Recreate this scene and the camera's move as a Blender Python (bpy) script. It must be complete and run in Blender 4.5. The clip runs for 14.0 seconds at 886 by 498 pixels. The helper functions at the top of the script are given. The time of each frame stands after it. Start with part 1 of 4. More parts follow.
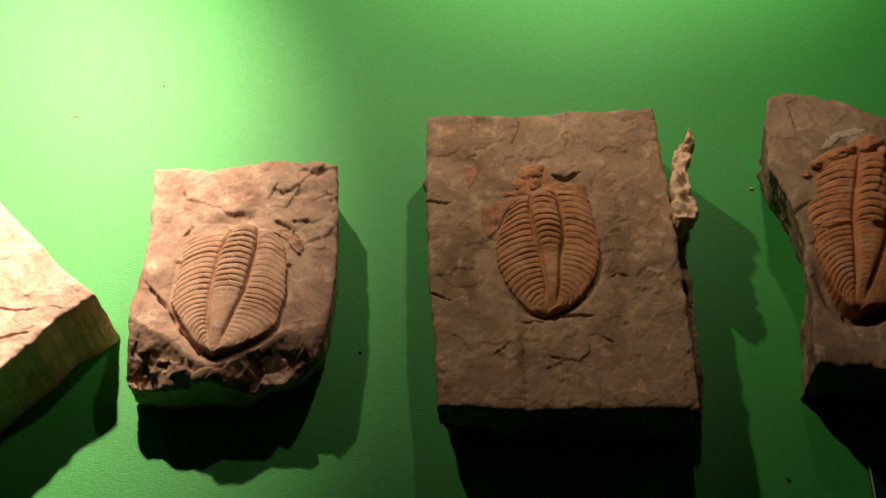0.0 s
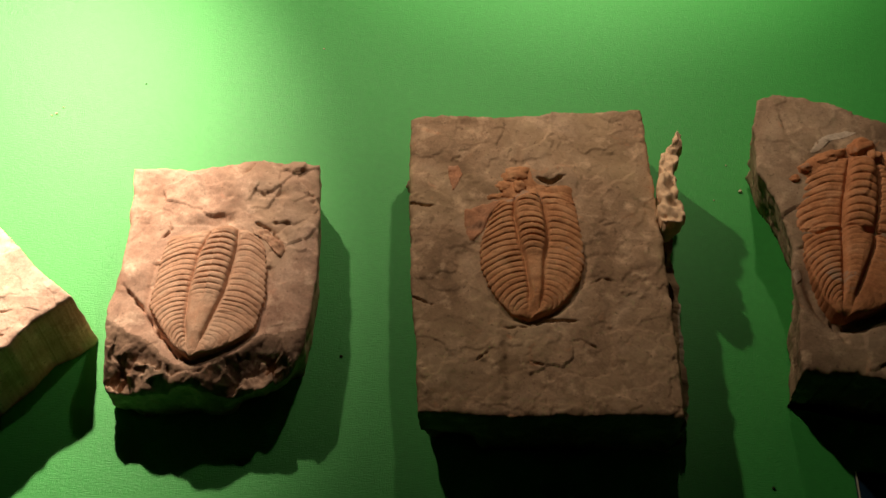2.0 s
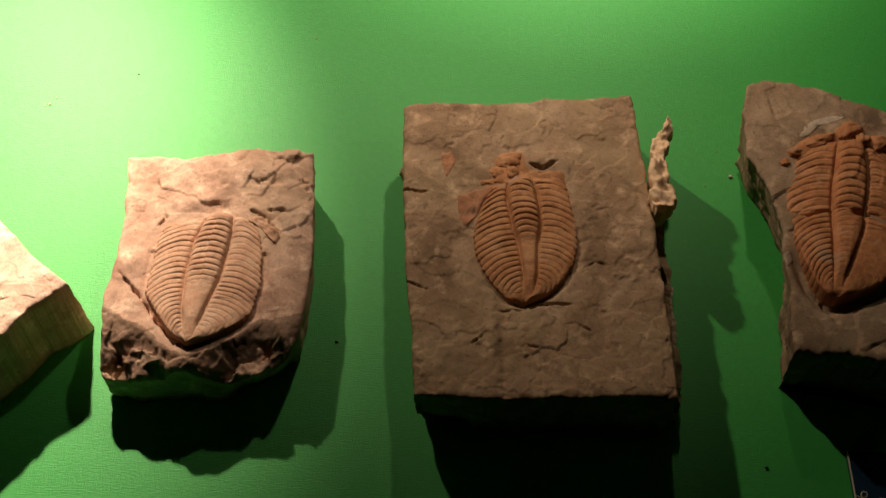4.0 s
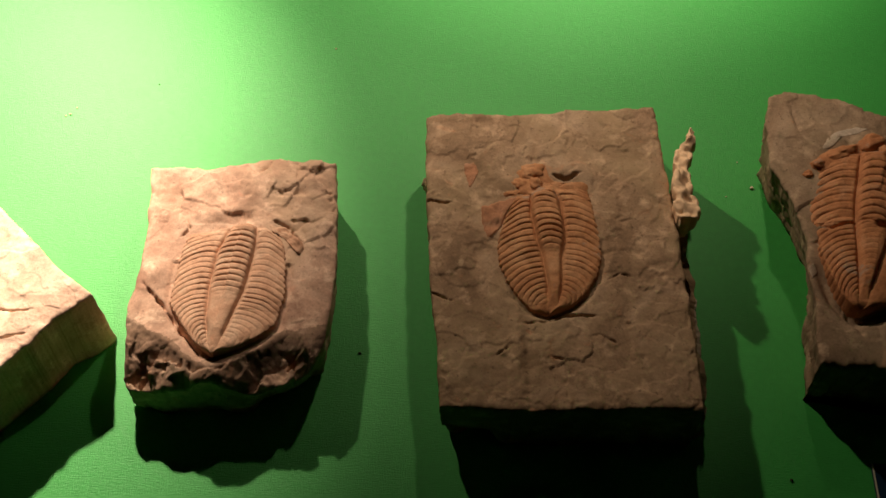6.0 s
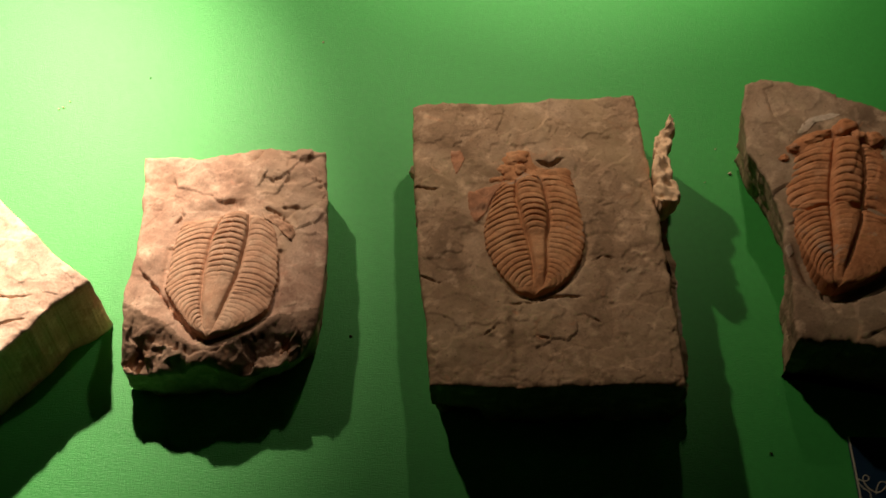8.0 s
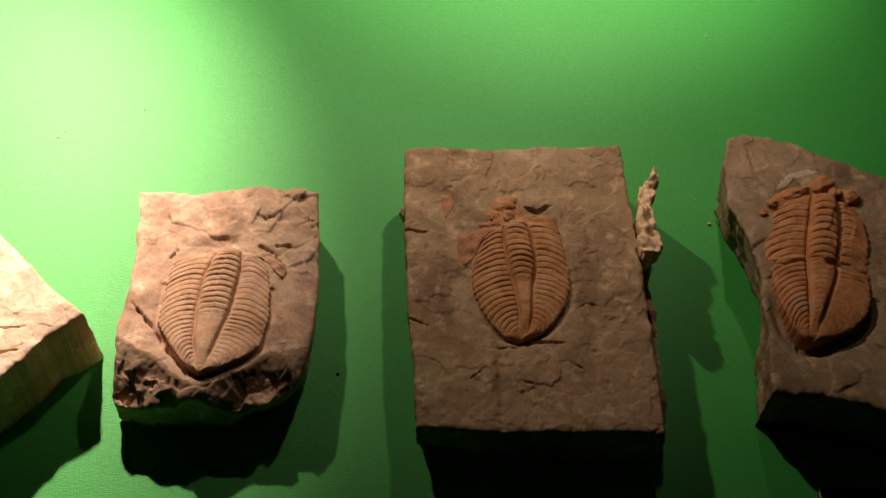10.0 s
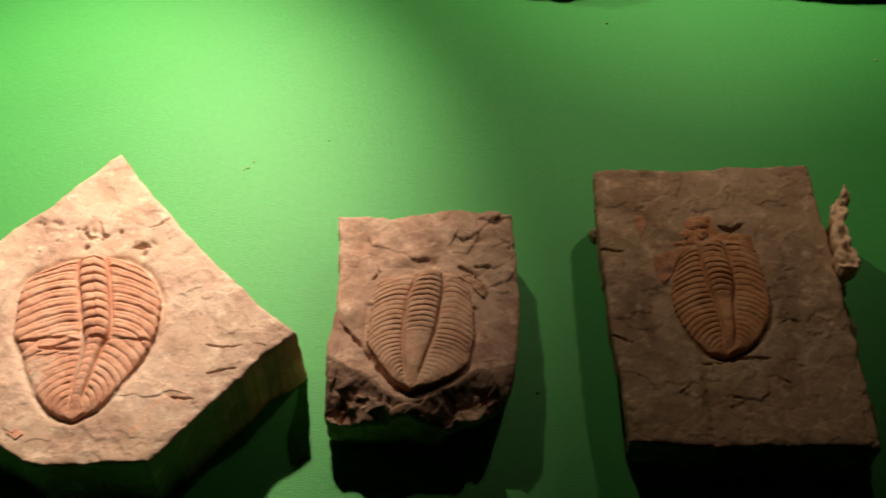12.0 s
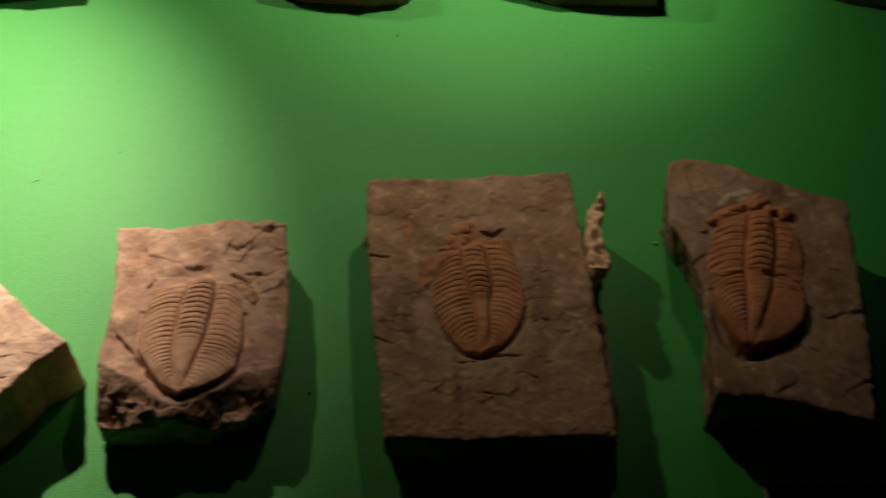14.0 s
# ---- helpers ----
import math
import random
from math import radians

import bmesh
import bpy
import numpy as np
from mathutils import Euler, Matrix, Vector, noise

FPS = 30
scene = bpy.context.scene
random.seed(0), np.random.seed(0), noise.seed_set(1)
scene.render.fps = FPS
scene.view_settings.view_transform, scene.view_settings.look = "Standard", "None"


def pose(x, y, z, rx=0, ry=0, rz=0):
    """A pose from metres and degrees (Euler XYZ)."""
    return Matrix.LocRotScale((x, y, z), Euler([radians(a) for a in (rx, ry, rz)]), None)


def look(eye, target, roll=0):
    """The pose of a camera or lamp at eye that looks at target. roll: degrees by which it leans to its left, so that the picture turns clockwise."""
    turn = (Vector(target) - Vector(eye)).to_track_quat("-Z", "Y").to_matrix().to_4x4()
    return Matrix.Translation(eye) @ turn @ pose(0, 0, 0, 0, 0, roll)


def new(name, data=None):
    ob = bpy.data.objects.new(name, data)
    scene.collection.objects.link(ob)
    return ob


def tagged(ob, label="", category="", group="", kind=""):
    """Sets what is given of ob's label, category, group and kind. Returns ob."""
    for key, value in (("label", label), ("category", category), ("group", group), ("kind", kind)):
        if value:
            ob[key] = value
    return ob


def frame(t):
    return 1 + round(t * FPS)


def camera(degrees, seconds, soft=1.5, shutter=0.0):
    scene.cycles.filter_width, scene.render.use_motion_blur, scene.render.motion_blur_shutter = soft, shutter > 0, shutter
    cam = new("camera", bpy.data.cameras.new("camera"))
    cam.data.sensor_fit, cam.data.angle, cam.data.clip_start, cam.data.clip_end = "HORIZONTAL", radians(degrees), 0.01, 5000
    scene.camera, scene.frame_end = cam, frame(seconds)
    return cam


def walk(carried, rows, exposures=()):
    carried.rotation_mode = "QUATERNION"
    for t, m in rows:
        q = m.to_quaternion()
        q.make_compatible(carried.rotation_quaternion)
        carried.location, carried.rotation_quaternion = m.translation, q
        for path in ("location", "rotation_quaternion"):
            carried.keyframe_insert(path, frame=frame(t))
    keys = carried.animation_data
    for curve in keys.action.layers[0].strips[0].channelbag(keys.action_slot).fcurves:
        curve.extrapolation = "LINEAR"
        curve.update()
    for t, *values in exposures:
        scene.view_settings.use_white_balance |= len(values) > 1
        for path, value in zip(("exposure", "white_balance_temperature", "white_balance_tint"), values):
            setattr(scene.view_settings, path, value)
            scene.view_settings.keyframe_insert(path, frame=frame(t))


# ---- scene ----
EXPOSURES = [(0.0, -0.1), (5.0, -0.02), (7.5, -0.1), (10.5, -0.12), (11.0, -0.25), (11.5, -0.6), (12.0, -1.1), (12.5, -1.36), (13.0, -1.5), (13.5, -1.58), (14.0, -1.15)]
cam = camera(40.0, 14.0, soft=1.6, shutter=0.4)
# seconds, place, then yaw, pitch and roll in degrees
PATH = [
    (0.0, 0.0001, 0.0001, 0.6150, -0.01, -57.02, 1.58),
    (0.5, 0.0030, 0.0006, 0.6128, 0.48, -57.06, 1.02),
    (1.0, 0.0089, 0.0030, 0.6125, 0.79, -57.34, 0.66),
    (1.5, 0.0082, 0.0043, 0.6093, 0.31, -57.21, 1.28),
    (2.0, 0.0089, 0.0099, 0.6099, -0.12, -57.32, 1.99),
    (4.5, 0.0009, -0.0009, 0.6086, -1.55, -57.24, 2.72),
    (5.0, -0.0058, 0.0005, 0.6076, -1.70, -57.00, 2.92),
    (5.5, -0.0101, 0.0005, 0.6065, -1.49, -56.86, 2.83),
    (6.0, -0.0093, 0.0020, 0.6093, -1.40, -56.91, 2.73),
    (6.5, -0.0111, 0.0067, 0.6055, -1.38, -56.79, 2.91),
    (7.0, -0.0107, 0.0137, 0.5946, -1.82, -57.04, 2.37),
    (7.5, -0.0158, 0.0025, 0.6074, -1.58, -56.47, 1.99),
    (8.0, -0.0132, -0.0177, 0.6189, -2.99, -56.66, 3.48),
    (8.2, -0.0142, -0.0145, 0.6298, -3.74, -56.40, 4.28),
    (10.3, -0.0318, -0.0125, 0.6413, -6.14, -55.66, 8.00),
    (10.5, -0.0325, -0.0173, 0.6379, -5.65, -55.02, 7.45),
    (11.0, -0.0458, -0.0255, 0.6371, -4.96, -54.63, 6.74),
    (11.5, -0.0779, -0.0310, 0.6352, -4.20, -54.01, 5.97),
    (12.0, -0.1072, -0.0378, 0.6310, -0.28, -53.36, 2.39),
    (12.5, -0.1267, -0.0414, 0.6280, 2.56, -53.32, 0.47),
    (13.0, -0.1342, -0.0425, 0.6302, 2.89, -53.52, 0.34),
    (13.5, -0.0941, -0.0461, 0.6492, -2.09, -53.45, 4.13),
    (14.0, -0.0244, -0.0524, 0.6717, -7.66, -53.42, 7.38),
]
walk(cam, [(t, pose(x, y, z, 0, 0, yaw) @ pose(0, 0, 0, 90 + pitch, 0, 0) @ pose(0, 0, 0, 0, 0, roll))
           for t, x, y, z, yaw, pitch, roll in PATH], EXPOSURES)
# Each lamp is a reflector with a beam and a wide spill.
LAMPS = [
    ("left_lamp_beam", (-0.29, 0.86, 0.53), (-0.362, 0.465, 0.0), 105.0, 55, 1.0, 0.012),
    ("left_lamp_spill", (-0.29, 0.86, 0.53), (0.13, 0.69, 0.0), 13.5, 87, 1.0, 0.012),
    ("right_lamp_beam", (0.115, 0.82, 0.55), (0.113, 0.817, 0.0), 24.5, 57.5, 1.0, 0.012),
    ("right_lamp_spill", (0.115, 0.82, 0.55), (-0.005, 0.755, 0.0), 10.8, 94.5, 1.0, 0.012),
]

# ---- light ----
world = bpy.data.worlds.new("dark_room")
world.use_nodes = True
scene.world = world
world.node_tree.nodes["Background"].inputs["Color"].default_value = (0.5, 0.6, 0.7, 1)
world.node_tree.nodes["Background"].inputs["Strength"].default_value = 0.002


def spot(name, eye, target, watts, angle, blend, radius, colour):
    data = bpy.data.lights.new(name, "SPOT")
    data.energy, data.spot_size, data.spot_blend = watts, radians(angle), blend
    data.shadow_soft_size, data.color = radius, colour
    lamp = new(name, data)
    lamp.matrix_world = look(eye, target)
    return lamp


WARM = (1.0, 0.82, 0.63)
for name, eye, target, watts, angle, blend, radius in LAMPS:
    spot(name, eye, target, watts, angle, blend, radius, WARM)

# ---- materials ----


class Mat:
    """A small helper round a node tree."""

    def __init__(self, name, rough=0.8, metal=0.0):
        self.mat = bpy.data.materials.new(name)
        self.mat.use_nodes = True
        self.t = self.mat.node_tree
        self.bsdf = self.t.nodes["Principled BSDF"]
        self.bsdf.inputs["Roughness"].default_value = rough
        self.bsdf.inputs["Metallic"].default_value = metal
        self.bsdf.inputs["Specular IOR Level"].default_value = 0.2
        self.coord = self.t.nodes.new("ShaderNodeTexCoord")
        self.height = None

    def node(self, kind, **values):
        n = self.t.nodes.new(kind)
        for key, value in values.items():
            n.inputs[key.replace("_", " ")].default_value = value
        return n

    def link(self, a, b):
        self.t.links.new(a, b)

    def noise(self, scale, detail=6.0, rough=0.55, distort=0.0, stretch=None):
        n = self.node("ShaderNodeTexNoise", Scale=scale, Detail=detail, Roughness=rough, Distortion=distort)
        if stretch:
            m = self.node("ShaderNodeMapping", Scale=stretch)
            self.link(self.coord.outputs["Object"], m.inputs["Vector"])
            self.link(m.outputs["Vector"], n.inputs["Vector"])
        else:
            self.link(self.coord.outputs["Object"], n.inputs["Vector"])
        return n.outputs["Fac"]

    def ramp(self, fac, stops):
        r = self.t.nodes.new("ShaderNodeValToRGB")
        while len(r.color_ramp.elements) < len(stops):
            r.color_ramp.elements.new(0.5)
        for e, (at, c) in zip(r.color_ramp.elements, stops):
            e.position, e.color = at, (*c, 1) if len(c) == 3 else c
        self.link(fac, r.inputs["Fac"])
        return r.outputs["Color"]

    def mix(self, fac, a, b, mode="MIX"):
        m = self.t.nodes.new("ShaderNodeMix")
        m.data_type, m.blend_type = "RGBA", mode
        for socket, value in ((m.inputs[0], fac), (m.inputs[6], a), (m.inputs[7], b)):
            if isinstance(value, bpy.types.NodeSocket):
                self.link(value, socket)
            elif isinstance(value, tuple):
                socket.default_value = (*value, 1)
            else:
                socket.default_value = value
        return m.outputs[2]

    def colour(self, c):
        self.link(c, self.bsdf.inputs["Base Color"])

    def bump(self, fac, metres):
        b = self.node("ShaderNodeBump", Distance=metres, Strength=1.0)
        self.link(fac, b.inputs["Height"])
        if self.height:
            self.link(self.height, b.inputs["Normal"])
        self.height = b.outputs["Normal"]
        self.link(self.height, self.bsdf.inputs["Normal"])


def grey(a):
    return (a, a, a)


def stone_material(name, dark, mid, light, stain, stain_amount=0.62):
    m = Mat(name, 0.82)
    base = m.ramp(m.noise(22, 9, 0.62, 0.8), [(0.36, dark), (0.5, mid), (0.66, light)])
    blotch = m.ramp(m.noise(75, 7, 0.65, 1.0), [(0.36, grey(0.66)), (0.52, grey(0.95)), (0.66, grey(1.0))])
    base = m.mix(0.75, base, blotch, "MULTIPLY")
    fine = m.ramp(m.noise(750, 5, 0.65), [(0.32, grey(0.66)), (0.68, grey(1.0))])
    base = m.mix(0.7, base, fine, "MULTIPLY")
    olive = m.ramp(m.noise(16, 5, 0.5, 0.5), [(0.5, grey(0.0)), (0.68, grey(0.55))])
    base = m.mix(olive, base, (0.80 * mid[0], 0.88 * mid[1], 0.80 * mid[2]))
    patch = m.ramp(m.noise(48, 7, 0.62, 1.2), [(stain_amount, grey(0.0)), (stain_amount + 0.08, grey(0.8))])
    base = m.mix(patch, base, stain)
    pale = m.ramp(m.noise(85, 10, 0.66, 0.2), [(0.54, grey(0.0)), (0.74, grey(0.7))])
    base = m.mix(pale, base, tuple(min(1, 1.45 * c) for c in light))
    scratch = m.ramp(m.noise(1.0, 4, 0.6, 0.4, (60, 330, 60)), [(0.68, grey(0.0)), (0.78, grey(0.4))])
    base = m.mix(scratch, base, tuple(min(1, 1.4 * c) for c in light))
    specks = m.ramp(m.noise(420, 3, 0.5), [(0.29, grey(1.0)), (0.35, grey(0.0))])
    base = m.mix(m.mix(0.55, grey(0.0), specks), base, tuple(0.4 * c for c in dark))
    m.colour(base)
    m.bump(m.noise(120, 9, 0.60), 0.00030)
    m.bump(m.noise(900, 5, 0.65), 0.00012)
    return m.mat


def fossil_material(name, dark, mid, light, stone=(0.36, 0.26, 0.19), cover=0.60):
    m = Mat(name, 0.75)
    base = m.ramp(m.noise(60, 8, 0.62, 0.6), [(0.32, dark), (0.5, mid), (0.68, light)])
    blotch = m.ramp(m.noise(160, 7, 0.65, 0.6), [(0.34, grey(0.70)), (0.55, grey(1.0))])
    base = m.mix(0.7, base, blotch, "MULTIPLY")
    fine = m.ramp(m.noise(900, 5, 0.65), [(0.3, grey(0.68)), (0.7, grey(1.0))])
    base = m.mix(0.7, base, fine, "MULTIPLY")
    crust = m.ramp(m.noise(75, 8, 0.68, 0.8), [(cover, grey(0.0)), (cover + 0.08, grey(0.75))])
    base = m.mix(crust, base, stone)
    m.colour(base)
    m.bump(m.noise(300, 8, 0.68), 0.0003)
    return m.mat


def cloth_material():
    m = Mat("green_cloth", 0.55)
    m.bsdf.inputs["Specular IOR Level"].default_value = 0.42
    base = m.ramp(m.noise(5, 5, 0.5, 0.3), [(0.3, (0.031, 0.290, 0.043)), (0.7, (0.038, 0.335, 0.052))])
    mottled = m.ramp(m.noise(240, 6, 0.6), [(0.3, grey(0.86)), (0.7, grey(1.0))])
    base = m.mix(0.8, base, mottled, "MULTIPLY")
    m.colour(base)
    weft = m.noise(1.0, 3, 0.5, 0.0, (260, 1500, 1))
    warp = m.noise(1.0, 3, 0.5, 0.0, (1500, 260, 1))
    m.bump(weft, 0.00022)
    m.bump(warp, 0.00016)
    return m.mat


def plain_material(name, colour, rough=0.7, vary=0.15, scale=40):
    m = Mat(name, rough)
    base = m.ramp(m.noise(scale, 6), [(0.3, tuple(c * (1 - vary) for c in colour)), (0.7, tuple(min(1, c * (1 + vary)) for c in colour))])
    m.colour(base)
    m.bump(m.noise(scale * 12, 4), 0.0002)
    return m.mat


CLOTH = cloth_material()
STONE_PALE = stone_material("pale_siltstone", (0.430, 0.240, 0.165), (0.610, 0.375, 0.265), (0.720, 0.490, 0.360), (0.560, 0.290, 0.195))
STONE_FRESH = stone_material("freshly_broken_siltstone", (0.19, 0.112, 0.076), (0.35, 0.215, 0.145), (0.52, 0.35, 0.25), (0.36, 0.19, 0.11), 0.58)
STONE_BUFF = stone_material("buff_siltstone", (0.540, 0.340, 0.250), (0.720, 0.480, 0.360), (0.790, 0.570, 0.440), (0.700, 0.360, 0.230), 0.66)
STONE_BROWN = stone_material("brown_siltstone", (0.300, 0.182, 0.104), (0.440, 0.280, 0.168), (0.550, 0.374, 0.240), (0.460, 0.228, 0.120))
STONE_GREY = stone_material("grey_brown_siltstone", (0.270, 0.172, 0.104), (0.390, 0.257, 0.160), (0.510, 0.360, 0.236), (0.440, 0.200, 0.095))
FOSSIL_TAN = fossil_material("tan_fossil_shell", (0.480, 0.255, 0.155), (0.610, 0.350, 0.225), (0.690, 0.450, 0.310), (0.52, 0.35, 0.24))
FOSSIL_PINK = fossil_material("pinkish_fossil_shell", (0.620, 0.290, 0.185), (0.740, 0.380, 0.250), (0.780, 0.470, 0.330), (0.50, 0.34, 0.25), 0.62)
FOSSIL_RUST = fossil_material("rusty_fossil_shell", (0.420, 0.175, 0.072), (0.550, 0.255, 0.115), (0.630, 0.330, 0.165))
FOSSIL_ORANGE = fossil_material("orange_fossil_shell", (0.460, 0.180, 0.075), (0.580, 0.245, 0.105), (0.640, 0.310, 0.155))
RUST_CHIP = fossil_material("rust_stain", (0.38, 0.17, 0.085), (0.50, 0.23, 0.12), (0.52, 0.29, 0.18))
PLASTER = plain_material("broken_plaster", (0.86, 0.58, 0.36), 0.9, 0.16, 260)
PALE_CRUST = stone_material("pale_crust", (0.42, 0.30, 0.21), (0.60, 0.45, 0.33), (0.70, 0.56, 0.43), (0.36, 0.25, 0.18))
BLUE_CARD = plain_material("dark_blue_card", (0.006, 0.022, 0.045), 0.45)
BEIGE_INK = plain_material("beige_print", (0.50, 0.46, 0.34), 0.6)
CRUMB = plain_material("stone_crumb", (0.55, 0.46, 0.30), 0.9, 0.3, 300)
# for dark crumbs, and for the shade painted over the leftmost slab
DARK_CRUMB_AND_SHADE = plain_material("dark_crumb_and_shade", (0.03, 0.02, 0.012), 0.9, 0.3, 300)
PLINTH = plain_material("dark_painted_plinth", (0.03, 0.03, 0.03), 0.6)
WALL = plain_material("museum_wall", (0.32, 0.32, 0.32), 0.9)
FLOOR = plain_material("dark_museum_floor", (0.03, 0.026, 0.022), 0.5)

# ---- mesh helpers ----


def link_mesh(name, verts, faces, material, parent=None, label="", smooth=True):
    me = bpy.data.meshes.new(name)
    me.from_pydata([tuple(map(float, v)) for v in verts], [], faces)
    me.materials.append(material)
    if smooth:
        me.polygons.foreach_set("use_smooth", [True] * len(me.polygons))
    me.update()
    ob = new(name, me)
    if parent:
        ob.parent = parent
    if label:
        tagged(ob, label)
    return ob


def part(name, bm, material, parent=None, label=""):
    me = bpy.data.meshes.new(name)
    bm.to_mesh(me)
    bm.free()
    me.materials.append(material)
    ob = new(name, me)
    if parent:
        ob.parent = parent
    if label:
        tagged(ob, label)
    return ob


def box(name, lo, hi, material, parent=None, bevel=0.0):
    bm = bmesh.new()
    bmesh.ops.create_cube(bm, size=1)
    for v in bm.verts:
        v.co = Vector([lo[i] + (v.co[i] + 0.5) * (hi[i] - lo[i]) for i in range(3)])
    if bevel:
        bmesh.ops.bevel(bm, geom=bm.edges[:], offset=bevel, segments=2, affect="EDGES")
    return part(name, bm, material, parent)


def hash2(ix, iy, seed):
    n = (ix * 374761393 + iy * 668265263 + seed * 2147483647) & 0x7FFFFFFF
    n = ((n ^ (n >> 13)) * 1274126177) & 0x7FFFFFFF
    return ((n ^ (n >> 16)) & 0xFFFF) / 65535.0


def value_noise(x, y, seed=0):
    """Smooth noise from -1 to 1, one lump a unit."""
    x, y = np.asarray(x, float), np.asarray(y, float)
    ix, iy = np.floor(x).astype(np.int64), np.floor(y).astype(np.int64)
    fx, fy = x - ix, y - iy
    fx, fy = fx * fx * (3 - 2 * fx), fy * fy * (3 - 2 * fy)
    a, b = hash2(ix, iy, seed), hash2(ix + 1, iy, seed)
    c, d = hash2(ix, iy + 1, seed), hash2(ix + 1, iy + 1, seed)
    return 2 * (a + (b - a) * fx + (c - a) * fy + (a - b - c + d) * fx * fy) - 1


def fbm(x, y, scale, seed=0, octaves=5, gain=0.5):
    """Fractal noise; scale: metres a lump."""
    out, amp, f = 0, 1.0, 1.0 / scale
    for k in range(octaves):
        out = out + amp * value_noise(np.asarray(x) * f + 17.3 * k, np.asarray(y) * f - 9.1 * k, seed + k)
        amp, f = amp * gain, f * 2.03
    return out


def terraces(f, steps, edge=0.12):
    """Turns a smooth height into flat treads with short risers."""
    q = np.asarray(f) * steps
    k = np.floor(q)
    t = np.clip((q - k - (1 - edge)) / edge, 0, 1)
    return (k + t * t * (3 - 2 * t)) / steps


def facets(x, y, scale, seed, step, tilt):
    """Broken faces: flat tilted pieces of about that scale, each at a height of its own."""
    x, y = np.asarray(x, float), np.asarray(y, float)
    qx = (x + 0.30 * scale * fbm(x, y, 0.8 * scale, seed + 1, 3)) / scale
    qy = (y + 0.30 * scale * fbm(x, y, 0.8 * scale, seed + 2, 3)) / scale
    ix, iy = np.floor(qx).astype(np.int64), np.floor(qy).astype(np.int64)
    best, out = np.full(x.shape, 9.0), np.zeros(x.shape)
    for i in (-1, 0, 1):
        for j in (-1, 0, 1):
            cx, cy = ix + i, iy + j
            dx, dy = qx - cx - hash2(cx, cy, seed), qy - cy - hash2(cx, cy, seed + 3)
            z = step * (2 * hash2(cx, cy, seed + 5) - 1) + tilt * scale * (dx * (2 * hash2(cx, cy, seed + 7) - 1) + dy * (2 * hash2(cx, cy, seed + 9) - 1))
            d = dx * dx + dy * dy
            out, best = np.where(d < best, z, out), np.minimum(d, best)
    return out


def ridged(x, y, scale, seed=0, octaves=4):
    out, amp, f = 0, 1.0, 1.0 / scale
    for k in range(octaves):
        out = out + amp * (1 - 2 * np.abs(value_noise(np.asarray(x) * f + 5.7 * k, np.asarray(y) * f + 3.3 * k, seed + k)))
        amp, f = amp * 0.5, f * 2.1
    return out


def along(points, s, sideways=1.0, rounds=60):
    """Points at the fractions s of a polyline's length, in which steps along x count for less than those along y."""
    p = np.array(points, float)
    d = np.r_[0, np.cumsum(np.linalg.norm(np.diff(p, axis=0) * (sideways, 1), axis=1))]
    d /= d[-1]
    # a light smoothing rounds the corners
    fine = np.linspace(0, 1, 400)
    q = np.stack([np.interp(fine, d, p[:, k]) for k in range(2)], -1)
    for _ in range(rounds):
        q[1:-1] += 0.5 * (0.5 * (q[:-2] + q[2:]) - q[1:-1])
    return np.stack([np.interp(s, fine, q[:, k]) for k in range(2)], -1)


def groove(x, y, line, width, depth):
    """A crack along a polyline: ragged, deepest in its middle, thin towards its ends."""
    out = np.zeros_like(x)
    lengths = [math.dist(p, q) for p, q in zip(line[:-1], line[1:])]
    done, total = 0.0, sum(lengths)
    wob = 0.0005 * fbm(x, y, 0.004, 5, 3)
    for (x0, y0), (x1, y1), length in zip(line[:-1], line[1:], lengths):
        dx, dy = x1 - x0, y1 - y0
        t = np.clip(((x - x0) * dx + (y - y0) * dy) / (dx * dx + dy * dy), 0, 1)
        f = (done + t * length) / total
        taper = np.sqrt(np.clip(1 - (2 * f - 1) ** 2, 0.02, 1)) * (0.75 + 0.45 * value_noise(x * 350, y * 350, 6))
        d = np.hypot(x - x0 - t * dx + wob, y - y0 - t * dy + wob)
        out = np.maximum(out, taper * np.exp(-((d / (0.58 * width * (0.45 + 0.55 * taper) + 1e-5)) ** 2)))
        done += length
    return -1.5 * depth * out


def pits(x, y, cx, cy, spread, count, radius, depth, seed):
    """A scatter of small ragged holes round a centre."""
    rng = np.random.default_rng(seed)
    out = np.zeros_like(x)
    for _ in range(count):
        px, py = cx + rng.normal() * spread, cy + rng.normal() * spread
        r = radius * rng.uniform(0.4, 1.3)
        out = np.minimum(out, -depth * rng.uniform(0.4, 1.2) * blob(x, y, px, py, r * rng.uniform(0.6, 1.8), r, rng.uniform(0, 3)))
    return out


def blob(x, y, cx, cy, rx, ry, turn=0.0):
    c, s = math.cos(turn), math.sin(turn)
    u, v = ((x - cx) * c + (y - cy) * s) / rx, (-(x - cx) * s + (y - cy) * c) / ry
    return np.exp(-(u * u + v * v))


def inside(x, y, outline):
    """Signed distance to a closed outline: positive inside."""
    p = np.array(outline, float)
    best, odd = np.full(np.shape(x), 9.0), np.zeros(np.shape(x), bool)
    for (x0, y0), (x1, y1) in zip(p, np.roll(p, -1, axis=0)):
        dx, dy = x1 - x0, y1 - y0
        t = np.clip(((x - x0) * dx + (y - y0) * dy) / (dx * dx + dy * dy + 1e-15), 0, 1)
        best = np.minimum(best, np.hypot(x - x0 - t * dx, y - y0 - t * dy))
        odd ^= ((y0 > y) != (y1 > y)) & (x < x0 + dx * (y - y0) / (dy + 1e-15))
    return np.where(odd, best, -best)


